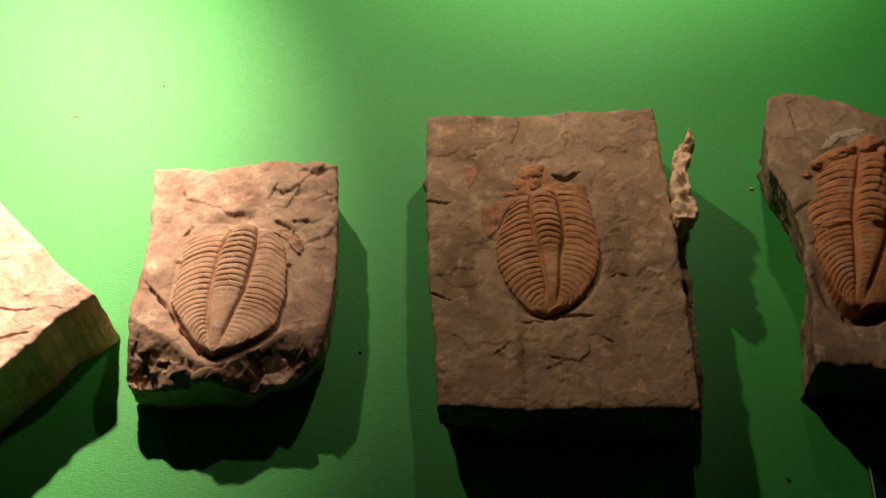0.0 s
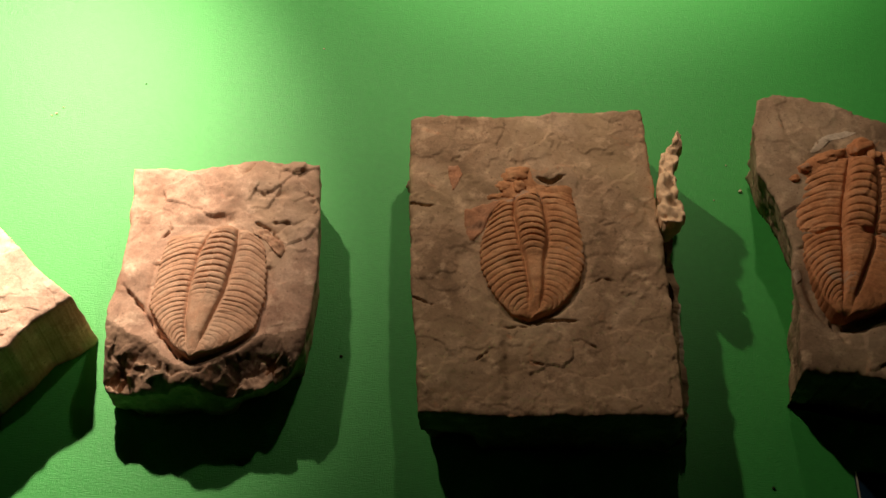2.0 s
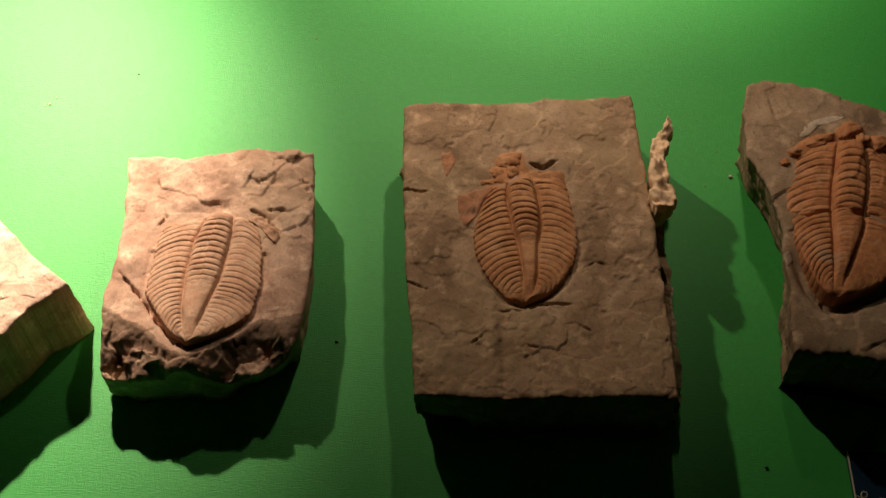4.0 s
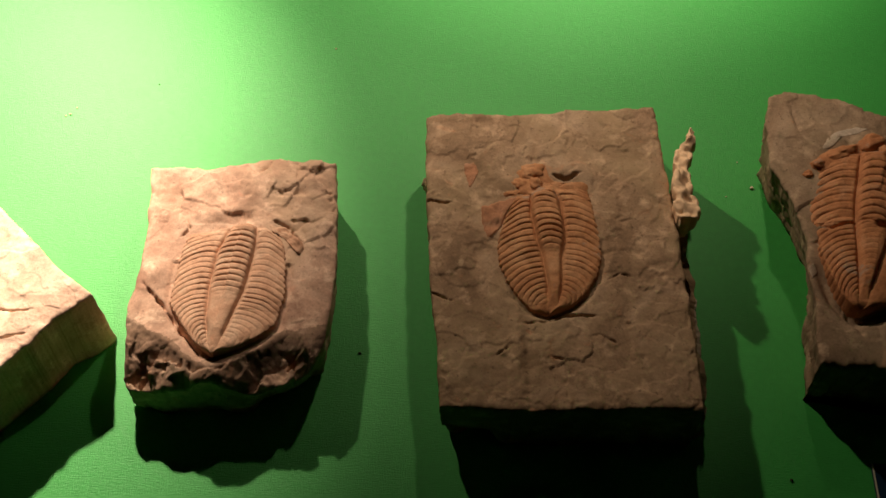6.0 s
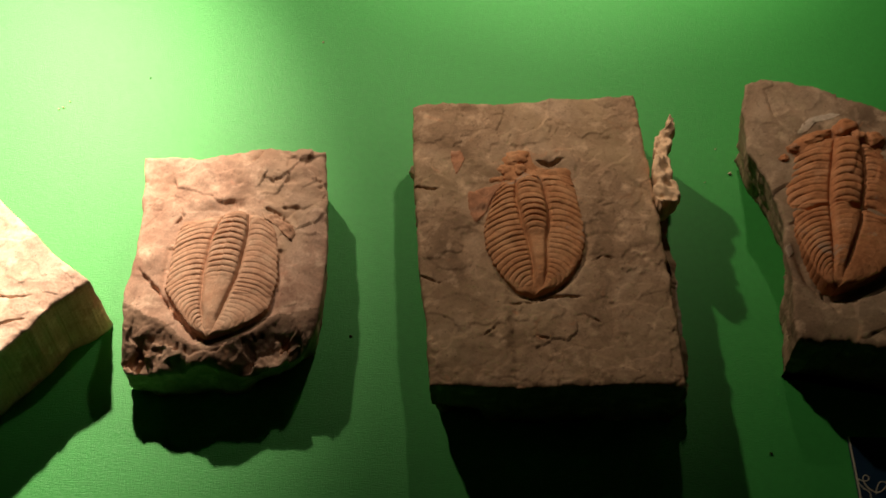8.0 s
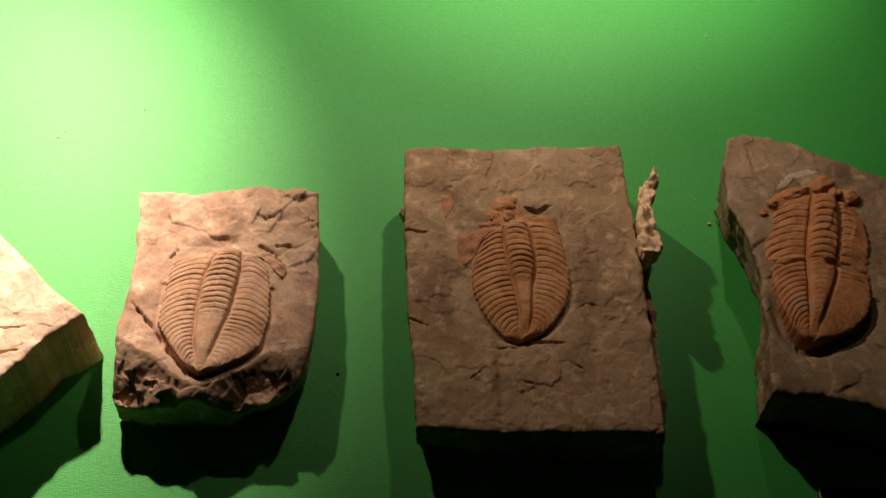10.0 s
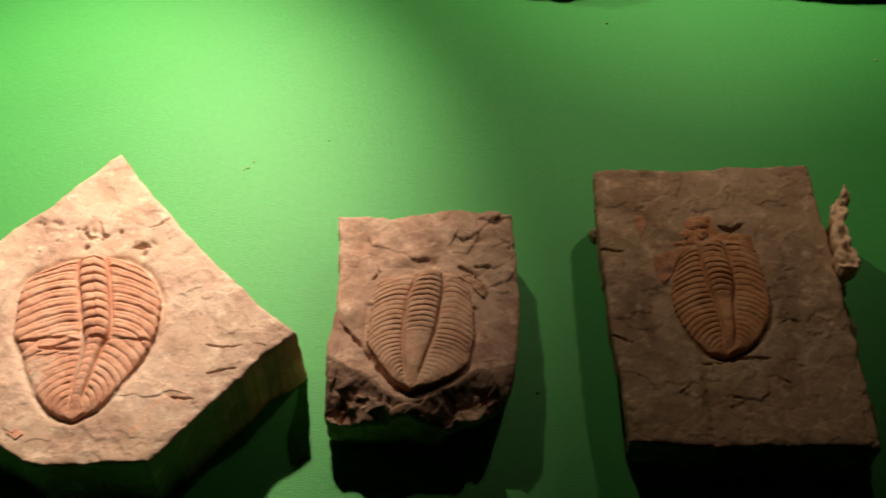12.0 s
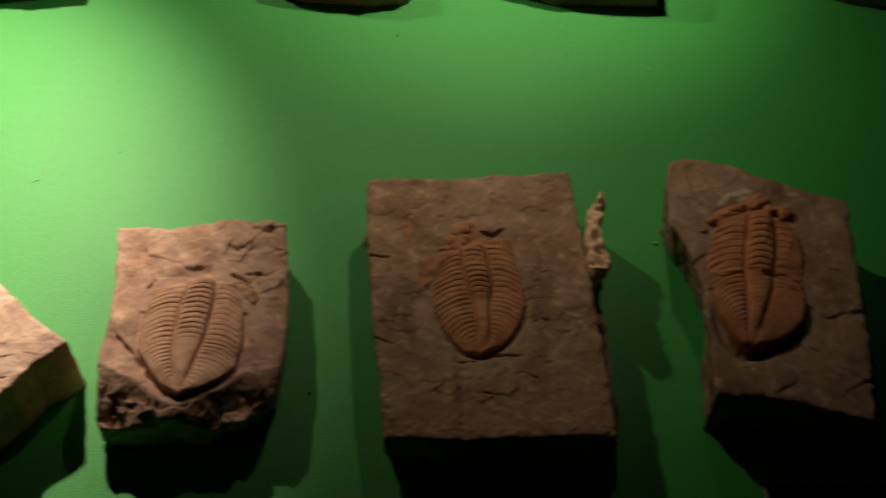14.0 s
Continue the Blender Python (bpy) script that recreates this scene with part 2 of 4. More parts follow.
def slab(name, bottom, right, top, left, height, flare, material, parent, seed, step=0.0009, rough=0.0011, jag=0.0006, broken=None, broken_material=None, fall=1.0):
    """A broken stone slab on the table: a top patch between four edges (each from left to right or from front to back), and
    rough layered sides down to z = 0. flare(x, y): metres by which the foot stands out from the top edge."""
    wide = np.linalg.norm(np.diff(np.array(bottom), axis=0), axis=1).sum()
    deep = np.linalg.norm(np.diff(np.array(left), axis=0), axis=1).sum()
    nu, nv = int(wide / step), int(deep / step)
    u, v = np.linspace(0, 1, nu + 1), np.linspace(0, 1, nv + 1)
    b, t, l, r = along(bottom, u), along(top, u), along(left, v), along(right, v)
    for edge, k in ((b, 1), (t, 2), (l, 3), (r, 4)):
        fade = np.minimum(1, np.minimum(np.arange(len(edge)), np.arange(len(edge))[::-1]) / 6.0)
        edge += (fade * jag)[:, None] * np.stack([fbm(edge[:, 0], edge[:, 1], 0.007, seed + k), fbm(edge[:, 0], edge[:, 1], 0.006, seed + k + 9)], -1)
    U, V = np.meshgrid(u, v)
    P = ((1 - V)[..., None] * b[None] + V[..., None] * t[None] + (1 - U)[..., None] * l[:, None] + U[..., None] * r[:, None]
         - ((1 - U) * (1 - V))[..., None] * b[0] - (U * (1 - V))[..., None] * b[-1] - ((1 - U) * V)[..., None] * t[0] - (U * V)[..., None] * t[-1])
    X, Y = P[..., 0], P[..., 1]
    edge = np.minimum(np.minimum(U, 1 - U) * wide, np.minimum(V, 1 - V) * deep)
    Z = height(X, Y) - (0.0016 + 0.0012 * fbm(X, Y, 0.009, seed + 3)) * np.exp(-edge / 0.0011)
    verts = [np.stack([X, Y, Z], -1).reshape(-1, 3)]
    n = nu + 1
    faces = [(j * n + i, j * n + i + 1, (j + 1) * n + i + 1, (j + 1) * n + i) for j in range(nv) for i in range(nu)]
    ring = ([i for i in range(nu)] + [j * n + nu for j in range(nv)] + [nv * n + i for i in range(nu, 0, -1)] + [j * n for j in range(nv, 0, -1)])
    rim = verts[0][ring]
    soft = rim.copy()
    for _ in range(40):
        soft = 0.25 * np.roll(soft, 1, axis=0) + 0.5 * soft + 0.25 * np.roll(soft, -1, axis=0)
    tangent = np.roll(soft, -4, axis=0) - np.roll(soft, 4, axis=0)
    normal = np.stack([tangent[:, 1], -tangent[:, 0]], -1)
    normal /= np.linalg.norm(normal, axis=1)[:, None] + 1e-9
    foot = flare(rim[:, 0], rim[:, 1])
    for _ in range(30):
        foot = 0.25 * np.roll(foot, 1) + 0.5 * foot + 0.25 * np.roll(foot, -1)
    arc = np.r_[0, np.cumsum(np.linalg.norm(np.diff(rim[:, :2], axis=0), axis=1))]
    layers, count = 18, len(ring)
    last = np.array(ring)
    for k in range(1, layers + 1):
        f = k / layers
        z = rim[:, 2] * (1 - f)
        out = foot * f ** fall + rough * min(1, 3 * f) * (fbm(arc, z * 2.5, 0.012, seed + 21) * 0.7 + value_noise(arc * 40, z * 420, seed + 33) * 0.55)
        now = sum(len(q) for q in verts) + np.arange(count)
        verts.append(np.stack([rim[:, 0] + normal[:, 0] * out, rim[:, 1] + normal[:, 1] * out, z], -1))
        faces += [(int(last[i]), int(now[i]), int(now[(i + 1) % count]), int(last[(i + 1) % count])) for i in range(count)]
        last = now
    faces.append(tuple(int(i) for i in last[::-1]))
    ob = link_mesh(name, np.concatenate(verts), faces, material, parent)
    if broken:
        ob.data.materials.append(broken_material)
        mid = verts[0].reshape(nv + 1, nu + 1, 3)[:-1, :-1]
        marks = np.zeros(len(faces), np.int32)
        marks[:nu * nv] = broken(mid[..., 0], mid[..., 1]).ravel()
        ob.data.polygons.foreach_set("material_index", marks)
    return ob


def trilobite(parent, ground, axis, left, right, look_of, material, label, seed, segments=(10, 11), tail=0.5, widths=((0, 0.0085), (1, 0.003)), axial=0.0038, pleural=0.0022, rib=0.0011, sweep=(0.07, 0.16), arch=0.02, ring_arch=0.03, pleural_furrow=0.35, rise=0.0, skirt=0.004, nu=190, nv=420):
    """A trilobite in relief on the stone: axis, left and right outlines run from the head to the tail. segments: rings of the
    thorax and of the tail shield. widths: half the axial lobe's width in metres along the animal."""
    v, u = np.linspace(0, 1, nv + 1), np.linspace(-1, 1, nu + 1)
    A, L, R = along(axis, v), along(left, v, 0.3, 25), along(right, v, 0.3, 25)
    U, V = np.meshgrid(u, v)
    side = np.where(U[..., None] < 0, L[:, None], R[:, None])
    P = A[:, None] + np.abs(U)[..., None] * (side - A[:, None])
    a, X, Y = np.abs(U), P[..., 0], P[..., 1]
    reach = np.linalg.norm(side - A[:, None], axis=-1)
    half = 1.12 * np.interp(V, [p[0] for p in widths], [p[1] for p in widths])
    w = np.clip(half / np.maximum(reach, 0.004), 0.05, 0.36)
    outer, inner = np.clip((a - w) / (1 - w), 0, 1), np.clip(a / w, 0, 1)
    tailness, tapered = np.clip((V - tail) / 0.03 + 0.5, 0, 1), np.clip((V - tail) / 0.14 + 0.6, 0, 1)
    side_of = (U > 0).astype(np.int64)

    def count(q):
        return np.where(q < tail, segments[0] * q / tail, segments[0] + segments[1] * (q - tail) / (0.95 - tail))

    def profile(k):
        """A rounded rib, a little steeper behind, with a narrow furrow between it and the next."""
        f = np.mod(k, 1)
        return 1 - np.abs(2 * f ** 1.15 - 1) ** 3.2

    back = sweep[0] + (sweep[1] - sweep[0]) * np.clip(V / 0.9, 0, 1) ** 1.3
    q = V - back * outer ** (1.7 - 0.5 * tailness) + arch * np.sin(np.pi * outer) * (1 - 0.6 * V)
    k = count(q) + 0.10 * fbm(X, Y, 0.02, seed + 2, 2) + 0.06 * fbm(X, Y, 0.006, seed + 3, 2) + 0.3 * side_of
    which = np.floor(k).astype(np.int64)
    strength = (0.70 + 0.45 * hash2(which, side_of, seed)) * (0.8 + 0.3 * value_noise(X * 160, Y * 160, seed + 8))
    split = pleural_furrow * (1 - 0.7 * tailness) * np.exp(-(((np.mod(k, 1) - 0.45) / 0.11) ** 2)) * np.clip(outer * 6, 0, 1) * np.clip((0.8 - outer) * 5, 0, 1)
    crest = (profile(k) - split) * strength
    now = look_of(U, V, X, Y)
    fade = np.clip(outer * 9, 0, 1) * np.clip((1.02 - outer) * 7, 0.15, 1) * np.clip((0.96 - V) / 0.09, 0, 1)
    pl = now["margin"] + pleural * np.sqrt(np.clip(1 - outer ** 2.4, 0, 1)) * (0.8 + 0.2 * np.sin(np.pi * np.clip(outer * 1.3, 0, 1))) + rib * crest * fade * now["ribs"]
    rings = count(np.interp(-Y, -A[:, 1], v) - ring_arch * inner ** 2) + 0.08 * fbm(X, Y, 0.012, seed + 5, 2)
    bead = (0.8 + 0.4 * hash2(np.floor(rings).astype(np.int64), 3, seed)) * profile(rings)
    stop = np.clip((0.95 - V) / 0.12, 0, 1)
    ax = now["margin"] + pleural * 0.8 + axial * stop * (1 - 0.25 * tapered) * np.sqrt(np.clip(1 - inner ** 2.8, 0, 1)) + 1.15 * rib * bead * (1 - now["smooth_axis"] * tapered) * stop * np.sqrt(np.clip(1 - inner ** 3, 0, 1)) * now["ribs"]
    furrow = np.exp(-(((a - w) * reach / 0.0011) ** 2)) * np.clip((0.90 - V) / 0.08, 0, 1) * np.clip(V / 0.05, 0, 1)
    Z = np.where(a < w, ax, pl) - 0.0012 * furrow
    # the rib ends stand out unevenly from the outline
    out = 1 + (0.04 * (crest - 0.6) + 0.02 * fbm(X, Y, 0.010, seed + 7, 3)) * np.clip((a - 0.65) / 0.35, 0, 1) * np.clip(V / 0.1, 0, 1) * np.clip((1 - V) / 0.08, 0, 1)
    X, Y = A[:, None, 0] + (X - A[:, None, 0]) * out, A[:, None, 1] + (Y - A[:, None, 1]) * out
    Z = Z * np.clip(V / 0.05, 0, 1) ** 0.5 * np.sqrt(np.clip(1 - np.clip((V - 0.95) / 0.05, 0, 1) ** 2, 0.2, 1)) + rise * V ** 1.5 + now["lift"]
    Z = Z + 0.00030 * fbm(X, Y, 0.008, seed, 3) + 0.00008 * fbm(X, Y, 0.0015, seed + 1, 2)
    rim = np.minimum(np.clip((1 - a) / 0.025, 0, 1), np.clip(V / 0.012, 0, 1))
    rim = np.minimum(rim, np.clip((1 - V) / 0.008, 0, 1))
    base = ground(A[:, 0], A[:, 1])
    level = np.polyval(np.polyfit(v[:-40], base[:-40], 1), v)[:, None]
    Z = level - 0.0004 + np.where(rim < 1, (Z + skirt) * np.sqrt(rim) - skirt, Z)
    verts = np.stack([X, Y, Z], -1).reshape(-1, 3)
    n = nu + 1
    cut, first = int(tail * nv), int(0.07 * nv)
    for piece, lo, hi in (("head_shield", 0, first), ("thorax", first, cut), ("pygidium", cut, nv)):
        faces = [(j * n + i, (j + 1) * n + i, (j + 1) * n + i + 1, j * n + i + 1) for j in range(hi - lo) for i in range(nu)]
        link_mesh(piece, verts[lo * n:(hi + 1) * n], faces, material, parent, label)


def lumps(name, centre, radii, material, parent, seed, turn=0.0, label=""):
    """An uneven rounded lump."""
    bm = bmesh.new()
    bmesh.ops.create_icosphere(bm, subdivisions=4 if parent else 2, radius=1)
    for q in bm.verts:
        k = 1 + 0.30 * noise.fractal(q.co * 1.5 + Vector((seed, 0, 0)), 0.9, 2.0, 4)
        q.co = Vector((q.co.x * radii[0] * k, q.co.y * radii[1] * k, q.co.z * radii[2] * k))
    bmesh.ops.rotate(bm, verts=bm.verts, cent=(0, 0, 0), matrix=Matrix.Rotation(turn, 3, "Z"))
    bmesh.ops.translate(bm, verts=bm.verts, vec=centre)
    for f in bm.faces:
        f.smooth = True
    return part(name, bm, material, parent, label)


def flake(name, outline, ground, thick, material, parent, seed, label=""):
    """A thin crust on a stone's face, with a ragged outline."""
    p = along(outline + outline[:1], np.linspace(0, 1, 61)[:-1])
    c = p.mean(0)
    verts, faces = [], []
    rings = 8
    for k in range(rings + 1):
        f = 1 - k / rings
        q = c + (p - c) * f * (1 + 0.10 * value_noise(p[:, 0] * 500, p[:, 1] * 500, seed)[:, None])
        z = ground(q[:, 0], q[:, 1]) + (-0.0012 if k == 0 else thick * (0.6 + 0.5 * fbm(q[:, 0], q[:, 1], 0.005, seed)))
        verts += list(np.c_[q, z])
    m = len(p)
    for k in range(rings):
        faces += [(k * m + i, k * m + (i + 1) % m, (k + 1) * m + (i + 1) % m, (k + 1) * m + i) for i in range(m)]
    return link_mesh(name, verts, faces, material, parent, label)


def thing(name, at, label, category, group=""):
    e = new(name)
    e.empty_display_size = 0.02
    e.location = at
    return tagged(e, label, category, group)


# Parts are built in the place's own metres; settle() then moves a thing's origin to its base.
def settle(e):
    x, y, z = e.location
    for child in e.children:
        child.matrix_parent_inverse = Matrix.Translation((-x, -y, -z))


# ---- the setting ----
TABLE = (-1.1, 0.14, 1.2, 1.25)


def table_top():
    x0, y0, x1, y1 = TABLE
    ob = box("table_top", (x0, y0, -0.03), (x1, y1, 0.0), CLOTH, None, 0.004)
    return tagged(ob, "green cloth-covered display board under the fossils", "display board", "", "structure")


table_top()
tagged(box("plinth", (-1.05, 0.2, -0.85), (1.15, 1.2, -0.0305), PLINTH), "dark painted plinth under the green display board", "plinth", "", "structure")
tagged(box("floor", (-3, -3, -0.9), (3, 3, -0.85), FLOOR), "dark museum floor", "floor", "", "structure")
tagged(box("ceiling", (-3, -3, 1.7), (3, 3, 1.75), WALL), "plain grey museum ceiling in the dark", "ceiling", "", "structure")
for name, lo, hi in (("wall_north", (-3, 3, -0.85), (3, 3.1, 1.7)), ("wall_south", (-3, -3.1, -0.85), (3, -3, 1.7)),
                     ("wall_east", (3, -3, -0.85), (3.1, 3, 1.7)), ("wall_west", (-3.1, -3, -0.85), (-3, 3, 1.7))):
    tagged(box(name, lo, hi, WALL), "plain grey museum wall in the dark", "wall", "", "structure")

GROUP = "trilobite slabs on the board"


# ---- the small pale slab with a broken front ----
def pale_slab():
    e = thing("trilobite_fossil", (-0.115, 0.36, 0), "small pale siltstone slab with tan trilobite and broken dark front", "fossil", GROUP)
    axis = [(-0.1108, 0.3846), (-0.1128, 0.3743), (-0.1145, 0.3667), (-0.1167, 0.3447), (-0.1179, 0.3340), (-0.1193, 0.3235), (-0.1198, 0.3097), (-0.1205, 0.3010)]
    left = [(-0.1414, 0.3779), (-0.1450, 0.3676), (-0.1463, 0.3547), (-0.1467, 0.3438), (-0.1471, 0.3314), (-0.1390, 0.3187), (-0.1302, 0.3078), (-0.1205, 0.3010)]
    right = [(-0.0942, 0.3824), (-0.0882, 0.3713), (-0.0856, 0.3565), (-0.0850, 0.3421), (-0.0856, 0.3314), (-0.0876, 0.3202), (-0.0966, 0.3121), (-0.1078, 0.3057), (-0.1205, 0.3010)]
    outline = left + right[::-1][1:]
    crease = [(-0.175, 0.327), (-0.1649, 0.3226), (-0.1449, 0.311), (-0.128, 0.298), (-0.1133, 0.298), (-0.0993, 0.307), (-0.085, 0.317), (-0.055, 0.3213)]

    def height(x, y):
        z = 0.041 + 0.0009 * fbm(x, y, 0.05, 11) + facets(x, y, 0.030, 13, 0.0007, 0.05) * np.clip((y - 0.36) * 40, 0.3, 1) + 0.00022 * fbm(x, y, 0.007, 12)
        z = z + 0.002 * blob(x, y, -0.085, 0.415, 0.02, 0.012) - 0.002 * blob(x, y, -0.1035, 0.424, 0.003, 0.0025) - 0.0018 * blob(x, y, -0.082, 0.407, 0.003, 0.003)
        z = z + np.clip((y - 0.355) * 30, 0, 1) * (0.0012 * fbm(x, y, 0.022, 24, 3) + 0.0005 * fbm(x, y, 0.009, 25, 3) + facets(x, y, 0.017, 26, 0.0009, 0.16) * np.clip((x + 0.12) * 40, 0, 1))
        z = z + pits(x, y, -0.105, 0.40, 0.018, 9, 0.0013, 0.0016, 31) + pits(x, y, -0.078, 0.40, 0.010, 6, 0.0016, 0.0018, 32)
        z = z + 0.0016 * blob(x, y, -0.1120, 0.3940, 0.007, 0.006) + 0.0022 * blob(x, y, -0.128, 0.393, 0.008, 0.006) + 0.0025 * blob(x, y, -0.158, 0.352, 0.006, 0.008) - 0.0006 * np.clip(fbm(x, y, 0.011, 14), 0, 1) * (y > 0.385)
        z = z + groove(x, y, [(-0.163, 0.345), (-0.150, 0.331), (-0.139, 0.316), (-0.125, 0.299)], 0.0016, 0.004)
        z = z + groove(x, y, [(-0.098, 0.389), (-0.087, 0.384), (-0.077, 0.371)], 0.0011, 0.0025)
        z = z + groove(x, y, [(-0.145, 0.389), (-0.142, 0.382), (-0.1465, 0.376)], 0.0013, 0.0022)
        crease_y = np.interp(x, [p[0] for p in crease], [p[1] for p in crease]) + 0.002 * fbm(x, y, 0.012, 15)
        fall = np.clip(crease_y - y, 0, 1)
        drop = np.where(fall < 0.004, fall * 1.4, 0.0056 + (fall - 0.004) * 0.36)
        rubble = np.clip(fall * 60, 0, 1)
        z = z - rubble * (drop + 0.0022 * fbm(x, y, 0.026, 18, 2) + facets(x, y, 0.017, 27, 0.0007, 0.34) + facets(x, y, 0.007, 37, 0.0003, 0.26) + 0.0003 * fbm(x, y, 0.005, 21, 2)) - 0.003 * rubble * blob(x, y, -0.103, 0.299, 0.013, 0.005, 0.4)
        d = inside(x, y, outline)
        z = z - 0.0015 * np.exp(-((d + 0.001) / 0.002) ** 2) * (y < 0.36)
        return np.maximum(z, 0.011 + 0.001 * fbm(x, y, 0.01, 22))

    def flare(x, y):
        return np.where(y < 0.31, np.where(x < -0.1, -0.002, -0.010), np.where(x > -0.08, -0.003, 0.0))

    slab("stone_block", [(-0.1685, 0.2945), (-0.1655, 0.2885), (-0.146, 0.2855), (-0.119, 0.288), (-0.097, 0.286), (-0.082, 0.291), (-0.068, 0.300)],
         [(-0.068, 0.300), (-0.0625, 0.3125), (-0.0605, 0.331), (-0.0588, 0.3603), (-0.0606, 0.3947), (-0.0634, 0.4305)],
         [(-0.170, 0.4237), (-0.1513, 0.4247), (-0.1331, 0.4249), (-0.1155, 0.4300), (-0.1008, 0.4331), (-0.0856, 0.4299), (-0.0757, 0.431), (-0.0634, 0.4305)],
         [(-0.1685, 0.2945), (-0.1680, 0.310), (-0.1690, 0.3345), (-0.1655, 0.3525), (-0.1668, 0.3905), (-0.170, 0.4237)],
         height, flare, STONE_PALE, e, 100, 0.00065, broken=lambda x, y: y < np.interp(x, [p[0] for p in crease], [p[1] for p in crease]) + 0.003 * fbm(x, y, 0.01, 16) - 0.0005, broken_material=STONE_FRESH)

    def look_of(U, V, X, Y):
        worn = 0.65 + 0.45 * np.clip(fbm(X, Y, 0.02, 41, 2) + 0.6, 0, 1)
        worn = worn * np.where((U > 0) & (V > 0.66), 0.55, 1.0) * np.where(V > 0.93, 0.4, 1)
        head = np.clip(1 - V / 0.16, 0, 1)
        margin = np.where(U < 0, 0.0002, 0.0008) + 0.0007 * np.clip((V - 0.6) / 0.3, 0, 1)
        return {"ribs": np.clip(V / 0.10, 0.15, 1) * worn, "smooth_axis": 1.0, "margin": margin, "lift": 0.0010 * fbm(X, Y, 0.011, 43) * head}

    trilobite(e, height, axis, left, right, look_of, FOSSIL_TAN, "worn tan trilobite relief", 200, (12, 13), 0.52, ((0, 0.0070), (0.2, 0.0090), (0.5, 0.0085), (0.75, 0.0056), (0.9, 0.003), (1, 0.002)),
              0.0034, 0.0020, 0.0010, (0.04, 0.11), 0.035, 0.022, 0.15, rise=0.002, skirt=0.010)
    flake("shell_fragment", [(-0.0983, 0.3845), (-0.0895, 0.3848), (-0.0813, 0.3782), (-0.0770, 0.3715), (-0.0790, 0.3648), (-0.0837, 0.3691), (-0.0887, 0.3757), (-0.0966, 0.3800)], height, 0.0022, FOSSIL_TAN, e, 47, "loose curved sliver of tan shell")
    settle(e)


pale_slab()


# ---- the large upright brown slab ----
def brown_slab():
    e = thing("trilobite_fossil", (0.062, 0.37, 0), "large rectangular brown siltstone block with rusty trilobite", "fossil", GROUP)
    axis = [(0.0546, 0.4110), (0.0557, 0.4039), (0.0585, 0.3884), (0.0597, 0.3770), (0.0602, 0.3621), (0.0609, 0.3476), (0.0597, 0.3369), (0.0570, 0.3294)]
    left = [(0.0400, 0.4050), (0.0351, 0.3935), (0.0312, 0.3818), (0.0292, 0.3704), (0.0310, 0.3576), (0.0361, 0.3469), (0.0406, 0.3395), (0.0480, 0.3320), (0.0570, 0.3294)]
    right = [(0.0806, 0.4143), (0.0842, 0.4029), (0.0858, 0.3893), (0.0876, 0.3760), (0.0883, 0.3649), (0.0846, 0.3537), (0.0779, 0.3427), (0.0709, 0.3354), (0.0570, 0.3294)]
    outline = left + right[::-1][1:]
    cracks = [([(0.044, 0.3247), (0.0592, 0.3262), (0.0669, 0.3300), (0.0837, 0.3295)], 0.0013, 0.004), ([(0.0288, 0.304), (0.0378, 0.3118)], 0.0011, 0.003),
              ([(0.0572, 0.3049), (0.0669, 0.3028)], 0.0010, 0.003), ([(0.0786, 0.3175), (0.0853, 0.3184), (0.0948, 0.3111)], 0.0008, 0.0018),
              ([(0.1052, 0.467), (0.113, 0.4725), (0.1209, 0.4733)], 0.0008, 0.002), ([(-0.012, 0.402), (0.0046, 0.4006)], 0.0012, 0.003),
              ([(-0.010, 0.343), (0.0058, 0.3369)], 0.0009, 0.0025), ([(0.062, 0.4215), (0.0697, 0.4185), (0.0785, 0.4235)], 0.0018, 0.005), ([(0.089, 0.352), (0.097, 0.357), (0.106, 0.354)], 0.0008, 0.0015)]

    def height(x, y):
        z = 0.0455 + 0.0006 * fbm(x, y, 0.06, 61) + facets(x, y, 0.034, 67, 0.00025, 0.020) + facets(x, y, 0.012, 77, 0.00012, 0.03) + 0.00012 * fbm(x, y, 0.006, 62)
        shelf = fbm(x, y, 0.028, 64)
        z = z + np.clip(fbm(x, y, 0.05, 68, 3) * 2.5, 0, 1) * (0.0003 * ridged(x, y, 0.016, 69, 3) + 0.0002 * fbm(x, y, 0.005, 70))
        z = z + 0.0011 * np.clip(shelf * 9, -0.5, 0.5) * np.clip((shelf + 0.6), 0, 1) + 0.0006 * np.clip((fbm(x, y, 0.05, 66) - 0.15) * 14, -0.5, 0.5)
        for line, width, depth in cracks:
            z = z + groove(x, y, line, width, depth)
        z = z + 0.002 * blob(x, y, 0.070, 0.4255, 0.011, 0.0065)
        z = z + 0.0012 * blob(x, y, 0.040, 0.305, 0.0028, 0.03) - 0.001 * blob(x, y, 0.046, 0.303, 0.0025, 0.03)
        d = inside(x, y, outline)
        z = z - 0.0022 * np.exp(-((d + 0.001) / 0.0018) ** 2) * np.clip((0.37 - y) / 0.02 + (x - 0.06) * 20, 0, 1)
        return z - 0.012 * np.clip((x - 0.1345) / 0.01, 0, 1)

    def flare(x, y):
        return np.where(y < 0.2805, np.where(x < 0.03, -0.010, -0.001), np.where(x < 0.0, np.where(y < 0.32, -0.022, -0.014), 0.0) + np.where(x > 0.1, 0.005 + 0.004 * fbm(y, x, 0.02, 71), 0.0))

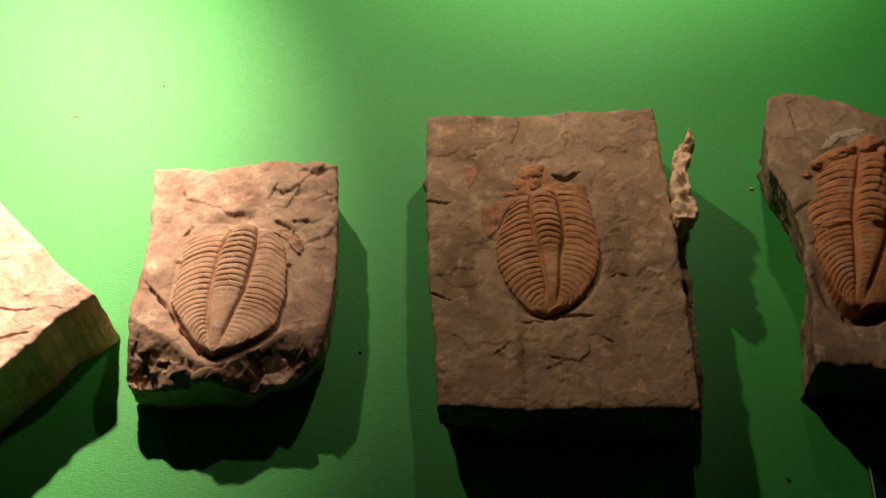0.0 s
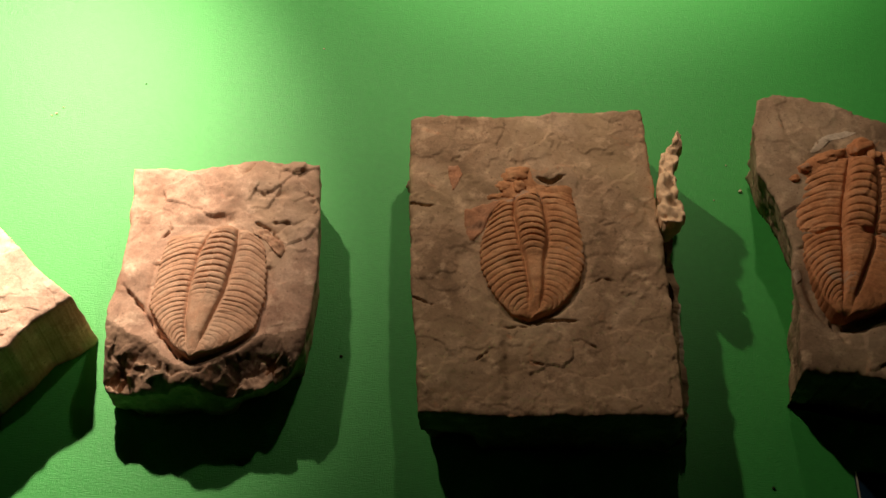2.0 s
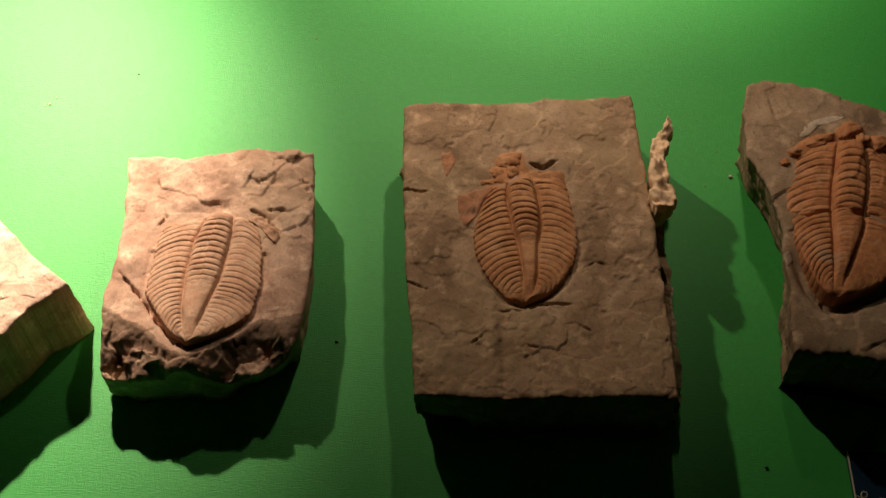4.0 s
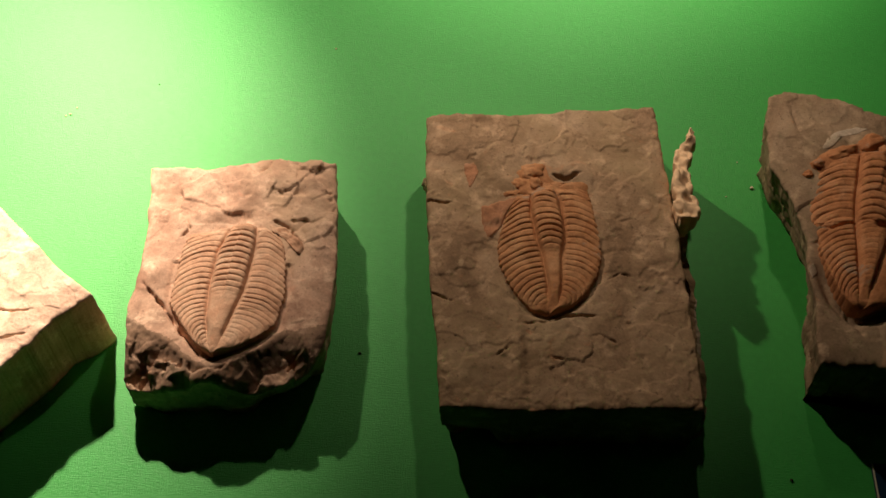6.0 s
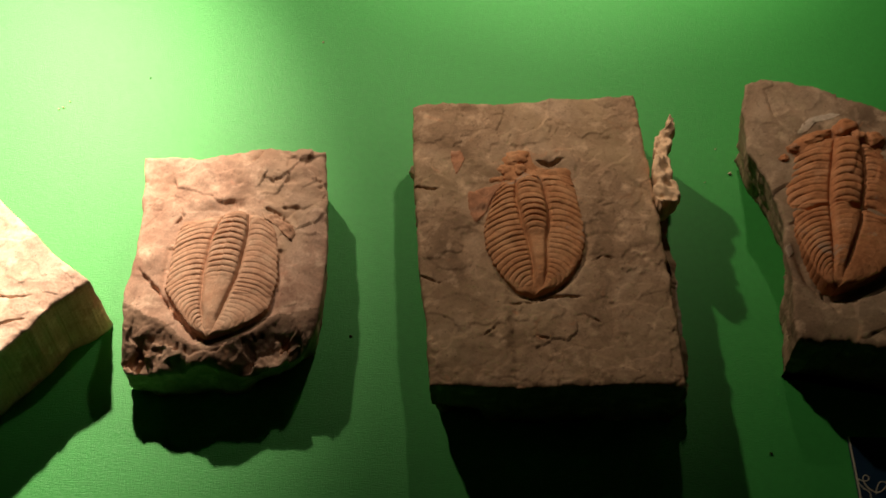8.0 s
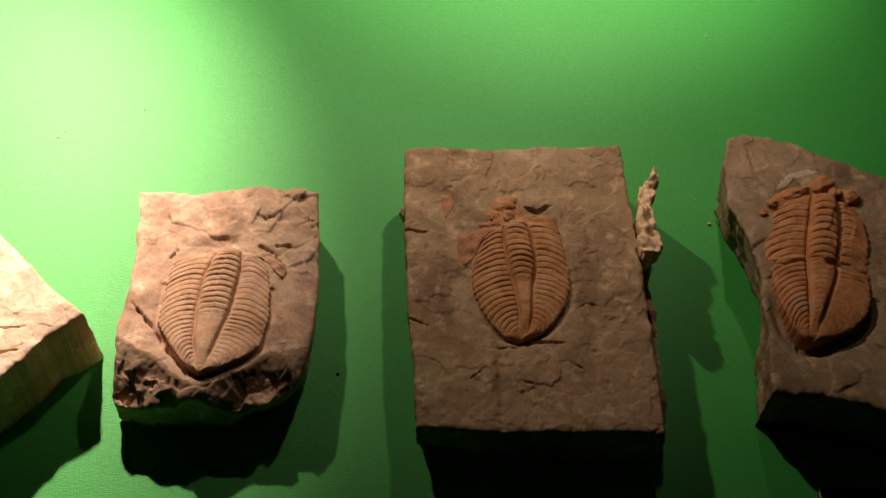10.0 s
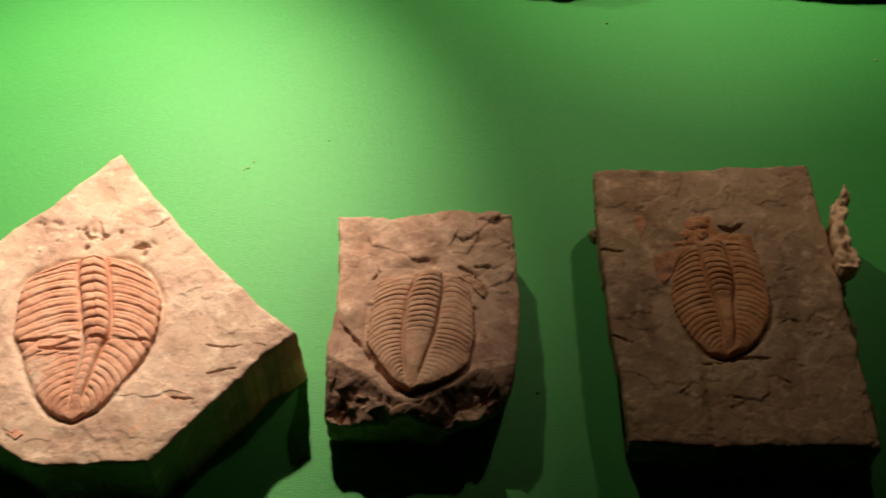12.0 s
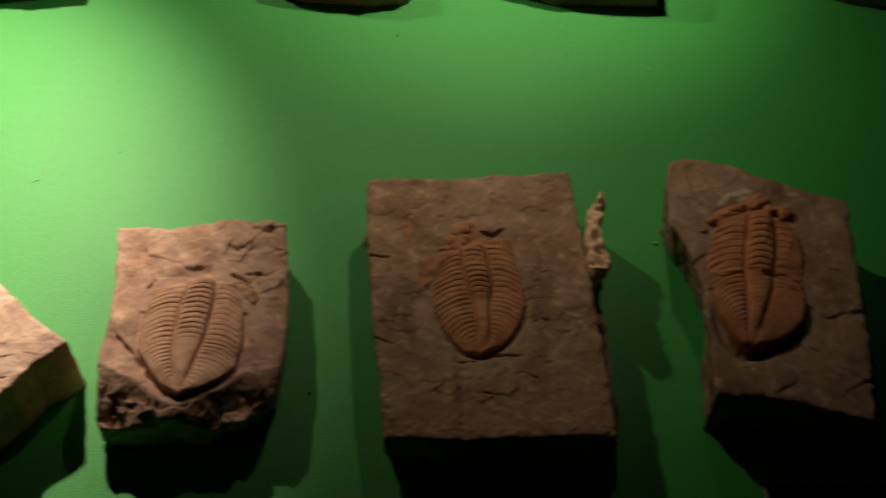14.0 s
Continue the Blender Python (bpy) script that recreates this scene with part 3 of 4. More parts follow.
    slab("stone_block", [(-0.0005, 0.2739), (0.022, 0.2734), (0.054, 0.2724), (0.083, 0.2739), (0.110, 0.2749), (0.1355, 0.2744)],
         [(0.1355, 0.2744), (0.1368, 0.289), (0.1338, 0.335), (0.132, 0.382), (0.1285, 0.430), (0.1250, 0.4755)],
         [(-0.0115, 0.4625), (-0.006, 0.4655), (0.017, 0.4665), (0.045, 0.467), (0.071, 0.471), (0.100, 0.4735), (0.1250, 0.4755)],
         [(-0.0005, 0.2739), (-0.0030, 0.313), (-0.0072, 0.345), (-0.0082, 0.378), (-0.0108, 0.413), (-0.0115, 0.4625)],
         height, flare, STONE_BROWN, e, 300, 0.00062, fall=2.0)

    def look_of(U, V, X, Y):
        worn = 0.85 + 0.3 * np.clip(fbm(X, Y, 0.02, 81, 2) + 0.5, 0, 1)
        # the axis is worn flat over a few rings
        worn = worn * (1 - 0.7 * (np.abs(U) < 0.4) * np.exp(-(((V - 0.17) / 0.06) ** 2))) * (1 - 0.8 * blob(X, Y, 0.072, 0.354, 0.005, 0.006))
        margin = 0.0006 + 0.0022 * np.clip((V - 0.45) / 0.4, 0, 1) * np.clip(0.5 + U, 0.3, 1)
        return {"ribs": np.clip(V / 0.06, 0.2, 1) * worn * np.where(V > 0.92, 0.35, 1), "smooth_axis": 1.0, "margin": margin, "lift": 0.0005 * fbm(X, Y, 0.01, 83) * (V < 0.12)}

    trilobite(e, height, axis, left, right, look_of, FOSSIL_RUST, "rusty orange-brown trilobite relief", 400, (10, 12), 0.47, ((0, 0.0068), (0.12, 0.0078), (0.4, 0.0070), (0.55, 0.0046), (0.75, 0.0034), (0.9, 0.0026), (1, 0.002)),
              0.0030, 0.0020, 0.0010, (0.05, 0.13), 0.02, 0.028, 0.10)
    for at, radii in (((0.0510, 0.4235, 0.0455), (0.0078, 0.0056, 0.0036)), ((0.0430, 0.4150, 0.0452), (0.0052, 0.0042, 0.0026)), ((0.0735, 0.4135, 0.0450), (0.0098, 0.0040, 0.0026)), ((0.0525, 0.4150, 0.0455), (0.0045, 0.0050, 0.0034)), ((0.0385, 0.4075, 0.0453), (0.0060, 0.0028, 0.0022))):
        lumps("glabella", at, radii, FOSSIL_RUST, e, at[0] * 900, 0.2, "rounded rusty head lobe")
    flake("cheek", [(0.0447, 0.4296), (0.0578, 0.4288), (0.0598, 0.4187), (0.0694, 0.4150), (0.0825, 0.4167), (0.0837, 0.4095), (0.0610, 0.4068), (0.0465, 0.4051), (0.0401, 0.4081), (0.0397, 0.4188)], height, 0.0016, FOSSIL_RUST, e, 93, "flattened rusty head shield")
    flake("rust_crust", [(0.0212, 0.3980), (0.0327, 0.4023), (0.0443, 0.4070), (0.0384, 0.3993), (0.0345, 0.3914), (0.0312, 0.3829), (0.0262, 0.3770), (0.0224, 0.3796), (0.0199, 0.3894)], height, 0.0017, RUST_CHIP, e, 91, "flat rust-coloured crust beside the fossil")
    flake("rust_crust", [(0.0106, 0.429), (0.0172, 0.4313), (0.0199, 0.4232), (0.0167, 0.4149), (0.0141, 0.4108), (0.0114, 0.4208)], height, 0.0006, RUST_CHIP, e, 92, "small rust-coloured stain")
    lumps("shale_chip", (-0.0085, 0.4300, 0.022), (0.0040, 0.0050, 0.0060), STONE_BROWN, e, 7.7, 0.3, "small brown chip clinging to the side")
    # loose layers along the stone's long side
    for k, (x0, y0, x1, y1, w, z) in enumerate(((0.1395, 0.285, 0.1385, 0.405, 0.0028, 0.030), (0.1425, 0.283, 0.1410, 0.365, 0.0022, 0.020))):
        s = np.linspace(0, 1, 90)
        cx = x0 + (x1 - x0) * s + 0.0012 * fbm(s * 0.1, s * 0 + k, 0.012, 95 + k)
        cy = y0 + (y1 - y0) * s
        half = w * (0.75 + 0.5 * fbm(s * 0.1, s * 0 + 2 + k, 0.01, 97 + k)) * np.clip(np.minimum(s, 1 - s) * 14, 0.15, 1)
        zt = z + 0.004 * fbm(s * 0.1, s * 0 + 5, 0.02, 99 + k)
        vs, fs = [], []
        for i in range(90):
            vs += [(cx[i] - half[i] - 0.002, cy[i], 0.0), (cx[i] - half[i], cy[i], zt[i]), (cx[i] + half[i], cy[i], zt[i] - 0.002), (cx[i] + half[i] + 0.001, cy[i], 0.0)]
        for i in range(89):
            fs += [(4 * i + j, 4 * i + 4 + j, 4 * i + 5 + j, 4 * i + 1 + j) for j in range(3)] + [(4 * i + 3, 4 * i + 7, 4 * i + 4, 4 * i)]
        fs += [(0, 1, 2, 3), (359, 358, 357, 356)]
        link_mesh("shale_layer", vs, fs, PALE_CRUST if k else STONE_BROWN, e, "thin split layer of shale", False)
    settle(e)


brown_slab()


# ---- the irregular grey-brown slab ----
def grey_slab():
    e = thing("trilobite_fossil", (0.24, 0.38, 0), "irregular grey-brown siltstone block with large orange trilobite", "fossil", GROUP)
    axis = [(0.2518, 0.4420), (0.2495, 0.4353), (0.2458, 0.4179), (0.2407, 0.3968), (0.2364, 0.3764), (0.2300, 0.3566), (0.2247, 0.3411), (0.2214, 0.3298)]
    left = [(0.2207, 0.4378), (0.2124, 0.4200), (0.2070, 0.4071), (0.2059, 0.3947), (0.2069, 0.3807), (0.2061, 0.3668), (0.2084, 0.3535), (0.2123, 0.3404), (0.2170, 0.3329), (0.2214, 0.3298)]
    right = [(0.2657, 0.4342), (0.2718, 0.4195), (0.2713, 0.4028), (0.2679, 0.3822), (0.2640, 0.3623), (0.2590, 0.3505), (0.2487, 0.3405), (0.2342, 0.3334), (0.2214, 0.3298)]
    outline = left + right[::-1][1:]

    def height(x, y):
        z = 0.0515 + 0.0010 * fbm(x, y, 0.05, 121) + facets(x, y, 0.036, 127, 0.0006, 0.04) + 0.0002 * fbm(x, y, 0.007, 122)
        z = z - 0.002 * np.clip((0.205 - x) / 0.012, 0, 1) * np.clip((y - 0.40) / 0.03, 0, 1)
        z = z + groove(x, y, [(0.2055, 0.478), (0.207, 0.462), (0.2095, 0.452)], 0.0012, 0.002)
        z = z + groove(x, y, [(0.2120, 0.352), (0.2170, 0.333), (0.2230, 0.318)], 0.0022, 0.004)
        z = z + 0.002 * blob(x, y, 0.232, 0.452, 0.02, 0.006, -0.3)
        d = inside(x, y, outline)
        z = z - 0.0050 * np.exp(-((d + 0.0025) / 0.0030) ** 2) * np.clip((0.362 - y) / 0.02, 0, 1)
        return z

    def flare(x, y):
        return np.where(y < 0.315, -0.006, np.where(x < 0.215, np.where(y > 0.435, -0.010, np.where(y < 0.35, -0.009, -0.017)) - 0.003 * fbm(y, x, 0.02, 131), 0.002))

    slab("stone_block", [(0.1985, 0.3020), (0.2100, 0.2995), (0.2220, 0.3015), (0.2415, 0.2965), (0.2609, 0.2910), (0.2905, 0.2835)],
         [(0.2905, 0.2835), (0.300, 0.330), (0.306, 0.390), (0.312, 0.450)],
         [(0.1945, 0.4825), (0.2040, 0.4875), (0.2190, 0.4850), (0.2390, 0.4785), (0.2760, 0.4635), (0.312, 0.450)],
         [(0.1985, 0.3020), (0.1980, 0.3200), (0.2010, 0.3410), (0.1998, 0.3590), (0.2005, 0.3780), (0.1970, 0.4100), (0.1880, 0.4300), (0.1890, 0.4480), (0.1905, 0.4660), (0.1945, 0.4825)],
         height, flare, STONE_GREY, e, 500, 0.0008, 0.0016, 0.0011)

    def look_of(U, V, X, Y):
        ragged = V + 0.012 * fbm(X, Y, 0.012, 143, 3) - 0.02 * np.abs(U)
        lift = 0.0010 * np.clip((ragged - 0.47) * 80, 0, 1) - 0.0012 * np.exp(-((ragged - 0.463) / 0.008) ** 2)
        lift = lift - 0.0045 * (blob(X, Y, 0.2440, 0.3865, 0.0040, 0.0018) + blob(X, Y, 0.2560, 0.3842, 0.0048, 0.0020, -0.5)) + 0.0008 * np.clip(fbm(X, Y, 0.016, 141, 2) * 4, -0.5, 0.5) * (V < 0.46)
        margin = 0.0006 + 0.0040 * np.clip((V - 0.5) / 0.35, 0, 1)
        return {"ribs": np.clip(V / 0.10, 0.3, 1) * np.where((U > 0.1) & (V > 0.56), 0.3, 1.0) * np.where(V > 0.93, 0.4, 1), "smooth_axis": 0.75, "margin": margin, "lift": lift}

    trilobite(e, height, axis, left, right, look_of, FOSSIL_ORANGE, "bright orange trilobite relief with a cracked thorax", 600, (10, 14), 0.48, ((0, 0.0080), (0.3, 0.0088), (0.55, 0.0078), (0.75, 0.0048), (0.9, 0.0025), (1, 0.002)),
              0.0036, 0.0024, 0.0010, (0.03, 0.12), 0.03, 0.025, 0.25, skirt=0.008)
    for at, radii in (((0.2500, 0.4470, 0.0512), (0.0080, 0.0062, 0.0048)), ((0.2655, 0.4385, 0.0512), (0.0062, 0.0060, 0.0040)), ((0.2150, 0.4300, 0.0520), (0.0042, 0.0034, 0.0030)), ((0.2085, 0.4230, 0.0515), (0.003, 0.003, 0.0026)), ((0.2310, 0.4400, 0.0508), (0.012, 0.0045, 0.0034)), ((0.2560, 0.4400, 0.0525), (0.0050, 0.0046, 0.0036))):
        lumps("glabella", at, radii, FOSSIL_ORANGE, e, at[0] * 900, 0.4, "rounded orange head lobe")
    flake("cheek", [(0.2201, 0.4414), (0.2444, 0.4474), (0.2498, 0.4535), (0.2596, 0.4515), (0.2619, 0.4441), (0.2683, 0.4402), (0.2722, 0.4231), (0.2518, 0.4283), (0.2235, 0.4286), (0.2111, 0.4214), (0.2113, 0.4300)], height, 0.0018, FOSSIL_ORANGE, e, 153, "crumpled orange head shield")
    for k, ring in enumerate(([(0.2180, 0.4400), (0.2230, 0.4500), (0.2330, 0.4570), (0.2450, 0.4610), (0.2520, 0.4600), (0.2420, 0.4545), (0.2300, 0.4500), (0.2240, 0.4420)], [(0.1995, 0.360), (0.2025, 0.363), (0.2045, 0.357), (0.2010, 0.353)])):
        flake("pale_crust", ring, height, 0.0004, PALE_CRUST, e, 151 + k, "thin pale mineral crust")
    settle(e)


grey_slab()


# ---- the pale diamond-shaped slab ----
def buff_slab():
    e = thing("trilobite_fossil", (-0.30, 0.34, 0), "pale buff diamond-shaped siltstone slab with pinkish trilobite", "fossil", GROUP)
    axis = [(-0.3096, 0.3799), (-0.3066, 0.3657), (-0.3023, 0.3499), (-0.2984, 0.3345), (-0.2969, 0.3212), (-0.2982, 0.3081), (-0.2995, 0.2935), (-0.3001, 0.2811), (-0.2994, 0.2710)]
    left = [(-0.3273, 0.3732), (-0.3432, 0.3617), (-0.3470, 0.3534), (-0.3455, 0.3397), (-0.3443, 0.3243), (-0.3376, 0.3134), (-0.3309, 0.2990), (-0.3236, 0.2868), (-0.3146, 0.2768), (-0.3067, 0.2723), (-0.2994, 0.2710)]
    right = [(-0.2895, 0.3765), (-0.2767, 0.3694), (-0.2692, 0.3597), (-0.2651, 0.3480), (-0.2639, 0.3363), (-0.2647, 0.3249), (-0.2677, 0.3142), (-0.2746, 0.2992), (-0.2818, 0.2866), (-0.2892, 0.2771), (-0.2994, 0.2710)]
    outline = left + right[::-1][1:]
    cracks = [([(-0.2822, 0.4007), (-0.2750, 0.404), (-0.2677, 0.4115)], 0.0011, 0.003), ([(-0.2358, 0.322), (-0.2250, 0.3205), (-0.2151, 0.322)], 0.0010, 0.0028),
              ([(-0.2332, 0.3025), (-0.2166, 0.3071)], 0.0010, 0.0025), ([(-0.2498, 0.2873), (-0.2372, 0.2862)], 0.0010, 0.0025), ([(-0.2881, 0.3855), (-0.2830, 0.388), (-0.2765, 0.387)], 0.0024, 0.004),
              ([(-0.3211, 0.3986), (-0.3150, 0.393), (-0.3080, 0.3925)], 0.0013, 0.003), ([(-0.3110, 0.4050), (-0.3085, 0.398), (-0.3053, 0.393)], 0.0011, 0.0028), ([(-0.376, 0.352), (-0.362, 0.341)], 0.0009, 0.0015), ([(-0.362, 0.321), (-0.350, 0.322)], 0.0008, 0.002)]

    def height(x, y):
        z = 0.0500 + 0.0008 * fbm(x, y, 0.06, 161) + facets(x, y, 0.036, 167, 0.00018, 0.014) + facets(x, y, 0.012, 177, 0.00014, 0.035) + 0.00016 * fbm(x, y, 0.007, 162)
        shelf = fbm(x, y, 0.035, 164)
        z = z + np.clip(fbm(x, y, 0.05, 168, 3) * 2.5, 0, 1) * (0.0004 * ridged(x, y, 0.013, 169, 3) + 0.0002 * fbm(x, y, 0.005, 170))
        z = z + 0.0006 * np.clip(shelf * 5, -0.5, 0.5)
        for line, width, depth in cracks:
            z = z + groove(x, y, line, width, depth)
        z = z + pits(x, y, -0.313, 0.3955, 0.007, 16, 0.0013, 0.003, 171) + pits(x, y, -0.281, 0.387, 0.003, 5, 0.0018, 0.003, 172) + pits(x, y, -0.345, 0.39, 0.012, 6, 0.0016, 0.0018, 173)
        d = inside(x, y, outline)
        return z - 0.0018 * np.exp(-((d + 0.001) / 0.002) ** 2)

    def flare(x, y):
        tip = np.clip((x + 0.205) / 0.012, 0, 1) * np.clip((0.345 - y) / 0.008, 0, 1)
        return 0.001 + 0.002 * tip + np.where(y < 0.26, -0.003, 0.0)

    slab("stone_block", [(-0.4000, 0.3050), (-0.3820, 0.2815), (-0.3480, 0.2620), (-0.3190, 0.2455), (-0.3100, 0.2440), (-0.2780, 0.2470), (-0.2550, 0.2480)],
         [(-0.2550, 0.2480), (-0.2330, 0.2780), (-0.2120, 0.3030), (-0.2050, 0.3150), (-0.1860, 0.3315)],
         [(-0.3090, 0.4590), (-0.2890, 0.4340), (-0.2670, 0.4090), (-0.2450, 0.3850), (-0.2250, 0.3660), (-0.2060, 0.3470), (-0.1860, 0.3315)],
         [(-0.4000, 0.3050), (-0.4120, 0.3320), (-0.3980, 0.3440), (-0.3790, 0.3740), (-0.3620, 0.3980), (-0.3420, 0.4160), (-0.3320, 0.4320), (-0.3090, 0.4590)],
         height, flare, STONE_BUFF, e, 700, 0.00065, 0.0005, 0.00035)

    def look_of(U, V, X, Y):
        ragged = V + 0.012 * fbm(X, Y, 0.014, 181, 3) + 0.02 * np.abs(U)
        lift = -0.0008 * np.clip((ragged - 0.54) * 70, 0, 1) - 0.0016 * np.exp(-((ragged - 0.54) / 0.008) ** 2) * np.clip(0.6 + fbm(X, Y, 0.012, 182, 2) * 1.5, 0, 1)
        lift = lift - 0.0020 * blob(X, Y, -0.3040, 0.3245, 0.0035, 0.0025) - 0.0016 * np.exp(-((V - 0.61 - 0.04 * U) / 0.008) ** 2) * ((U < -0.2) & (U > -0.75))
        margin = np.where(U > 0, 0.0014, 0.0002) * np.clip(1.4 - V, 0, 1)
        return {"ribs": np.where((U < -0.3) & (V > 0.62) & (V < 0.78), 0.6, 1.15), "smooth_axis": 0.75, "margin": margin, "lift": lift}

    trilobite(e, height, axis, left, right, look_of, FOSSIL_PINK, "pinkish orange trilobite with a displaced tail shield", 800, (10, 10), 0.54, ((0, 0.0065), (0.15, 0.0082), (0.5, 0.0072), (0.58, 0.0046), (0.8, 0.0034), (1, 0.0020)),
              0.0032, 0.0018, 0.0012, (0.06, 0.13), 0.01, 0.024, 0.40)
    flake("rust_crust", [(-0.334, 0.262), (-0.329, 0.2655), (-0.323, 0.2625), (-0.327, 0.258)], height, 0.0008, FOSSIL_PINK, e, 191, "small pinkish fragment")
    settle(e)


buff_slab()


# ---- the row behind ----
def back_slab(x0, x1, y0, y1, tall, seed, skew=0.0):
    e = thing("trilobite_fossil", ((x0 + x1) / 2, (y0 + y1) / 2, 0), "dark siltstone block in the row behind, front in shadow", "fossil", "trilobite slabs in the back row")

    def height(x, y):
        return tall + 0.0015 * fbm(x, y, 0.04, seed) + 0.0005 * fbm(x, y, 0.008, seed + 1)

    def flare(x, y):
        return 0.002 + 0.002 * fbm(x, y, 0.03, seed + 5)

    w = x1 - x0
    slab("stone_block", [(x0, y0 + 0.006 - skew), (x0 + 0.3 * w, y0), (x0 + 0.7 * w, y0 - 0.003), (x1, y0 + 0.004 + skew)], [(x1, y0 + 0.004 + skew), (x1 + 0.004, (y0 + y1) / 2), (x1 - 0.002, y1)],
         [(x0 + 0.004, y1 - 0.004), (x0 + 0.5 * w, y1 + 0.003), (x1 - 0.002, y1)], [(x0, y0 + 0.006 - skew), (x0 - 0.004, (y0 + y1) / 2), (x0 + 0.004, y1 - 0.004)],
         height, flare, STONE_BROWN, e, seed + 10, 0.0022, 0.0014)
    settle(e)


back_slab(-0.365, -0.235, 0.682, 0.80, 0.045, 901)
back_slab(-0.083, 0.020, 0.685, 0.80, 0.045, 921)
back_slab(0.096, 0.223, 0.695, 0.84, 0.050, 941, -0.005)
back_slab(0.362, 0.500, 0.704, 0.85, 0.050, 961, -0.006)



def shade_painted_stone():
    """Only its rounded flank comes into view, beside the diamond-shaped slab. Its near-black colour stands in for
    shade.
    """
    e = thing("trilobite_fossil", (-0.50, 0.42, 0), "stone slab with a rounded edge, shade painted nearly black, on green cloth", "fossil", GROUP)

    def height(x, y):
        return 0.038 + 0.0012 * fbm(x, y, 0.04, 981) + 0.0004 * fbm(x, y, 0.008, 982)

    def flare(x, y):
        return 0.001 + 0.001 * fbm(x, y, 0.03, 983)

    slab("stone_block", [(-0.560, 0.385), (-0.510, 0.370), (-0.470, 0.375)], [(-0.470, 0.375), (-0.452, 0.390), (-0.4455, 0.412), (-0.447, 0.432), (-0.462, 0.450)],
         [(-0.555, 0.455), (-0.51, 0.462), (-0.462, 0.450)], [(-0.560, 0.385), (-0.566, 0.42), (-0.555, 0.455)], height, flare, DARK_CRUMB_AND_SHADE, e, 990, 0.0016)
    settle(e)


shade_painted_stone()


# ---- small things ----
def plaster_piece():
    e = thing("plaster_fragment", (0.143, 0.435, 0), "ragged cream plaster fragment leaning beside the brown slab", "plaster fragment")
    s = np.linspace(0, 1, 80)
    left = along([(0.1440, 0.4558), (0.1409, 0.4472), (0.1337, 0.4369), (0.1323, 0.4311), (0.1342, 0.4266), (0.1301, 0.4200), (0.1291, 0.4119), (0.1306, 0.4060), (0.1293, 0.3981), (0.1317, 0.3912)], s)
    right = along([(0.1466, 0.4550), (0.1445, 0.4423), (0.1426, 0.4327), (0.1411, 0.4265), (0.1419, 0.4164), (0.1405, 0.4083), (0.1432, 0.4056), (0.1451, 0.3955), (0.1419, 0.3915), (0.1339, 0.3909)], s)
    for edge, k in ((left, 3), (right, 5)):
        edge += 0.0013 * np.stack([fbm(edge[:, 0], edge[:, 1], 0.004, k), fbm(edge[:, 0], edge[:, 1], 0.004, k + 1)], -1)
    n, vs, fs = 14, [], []
    # across: up the near side, over the ragged top, down the far side to the foot
    for k in range(n + 1):
        f = k / n
        q = left + (right - left) * f
        z = 0.0505 + 0.0022 * fbm(q[:, 0], q[:, 1], 0.010, 15, 3) + 0.0022 * terraces(fbm(q[:, 0], q[:, 1], 0.007, 16, 3), 3, 0.15) - 0.0012 * (k in (0, n))
        vs += list(np.c_[q, z])
    mid = 0.45 * left + 0.55 * right
    for pull, z in ((0.95, 0.041), (0.45, 0.034), (0.35, 0.0)):
        vs += list(np.c_[mid + (right - mid) * pull + (0.0008, 0), np.full(80, z) + (0.002 * fbm(right[:, 1], right[:, 0], 0.01, 17) if z else 0)])
    for pull, z in ((0.35, 0.0), (0.45, 0.034), (0.95, 0.041)):
        vs += list(np.c_[mid + (left - mid) * pull + (0.0008, 0), np.full(80, z) + (0.002 * fbm(left[:, 1], left[:, 0], 0.01, 18) if z else 0)])
    rows = n + 7
    for k in range(rows):
        a, b = k * 80, ((k + 1) % rows) * 80
        fs += [(a + i, a + i + 1, b + i + 1, b + i) for i in range(79)]
    fs += [tuple(k * 80 for k in range(rows)), tuple(k * 80 + 79 for k in range(rows))[::-1]]
    link_mesh("fragment", vs, fs, PLASTER, e)
    settle(e)


plaster_piece()


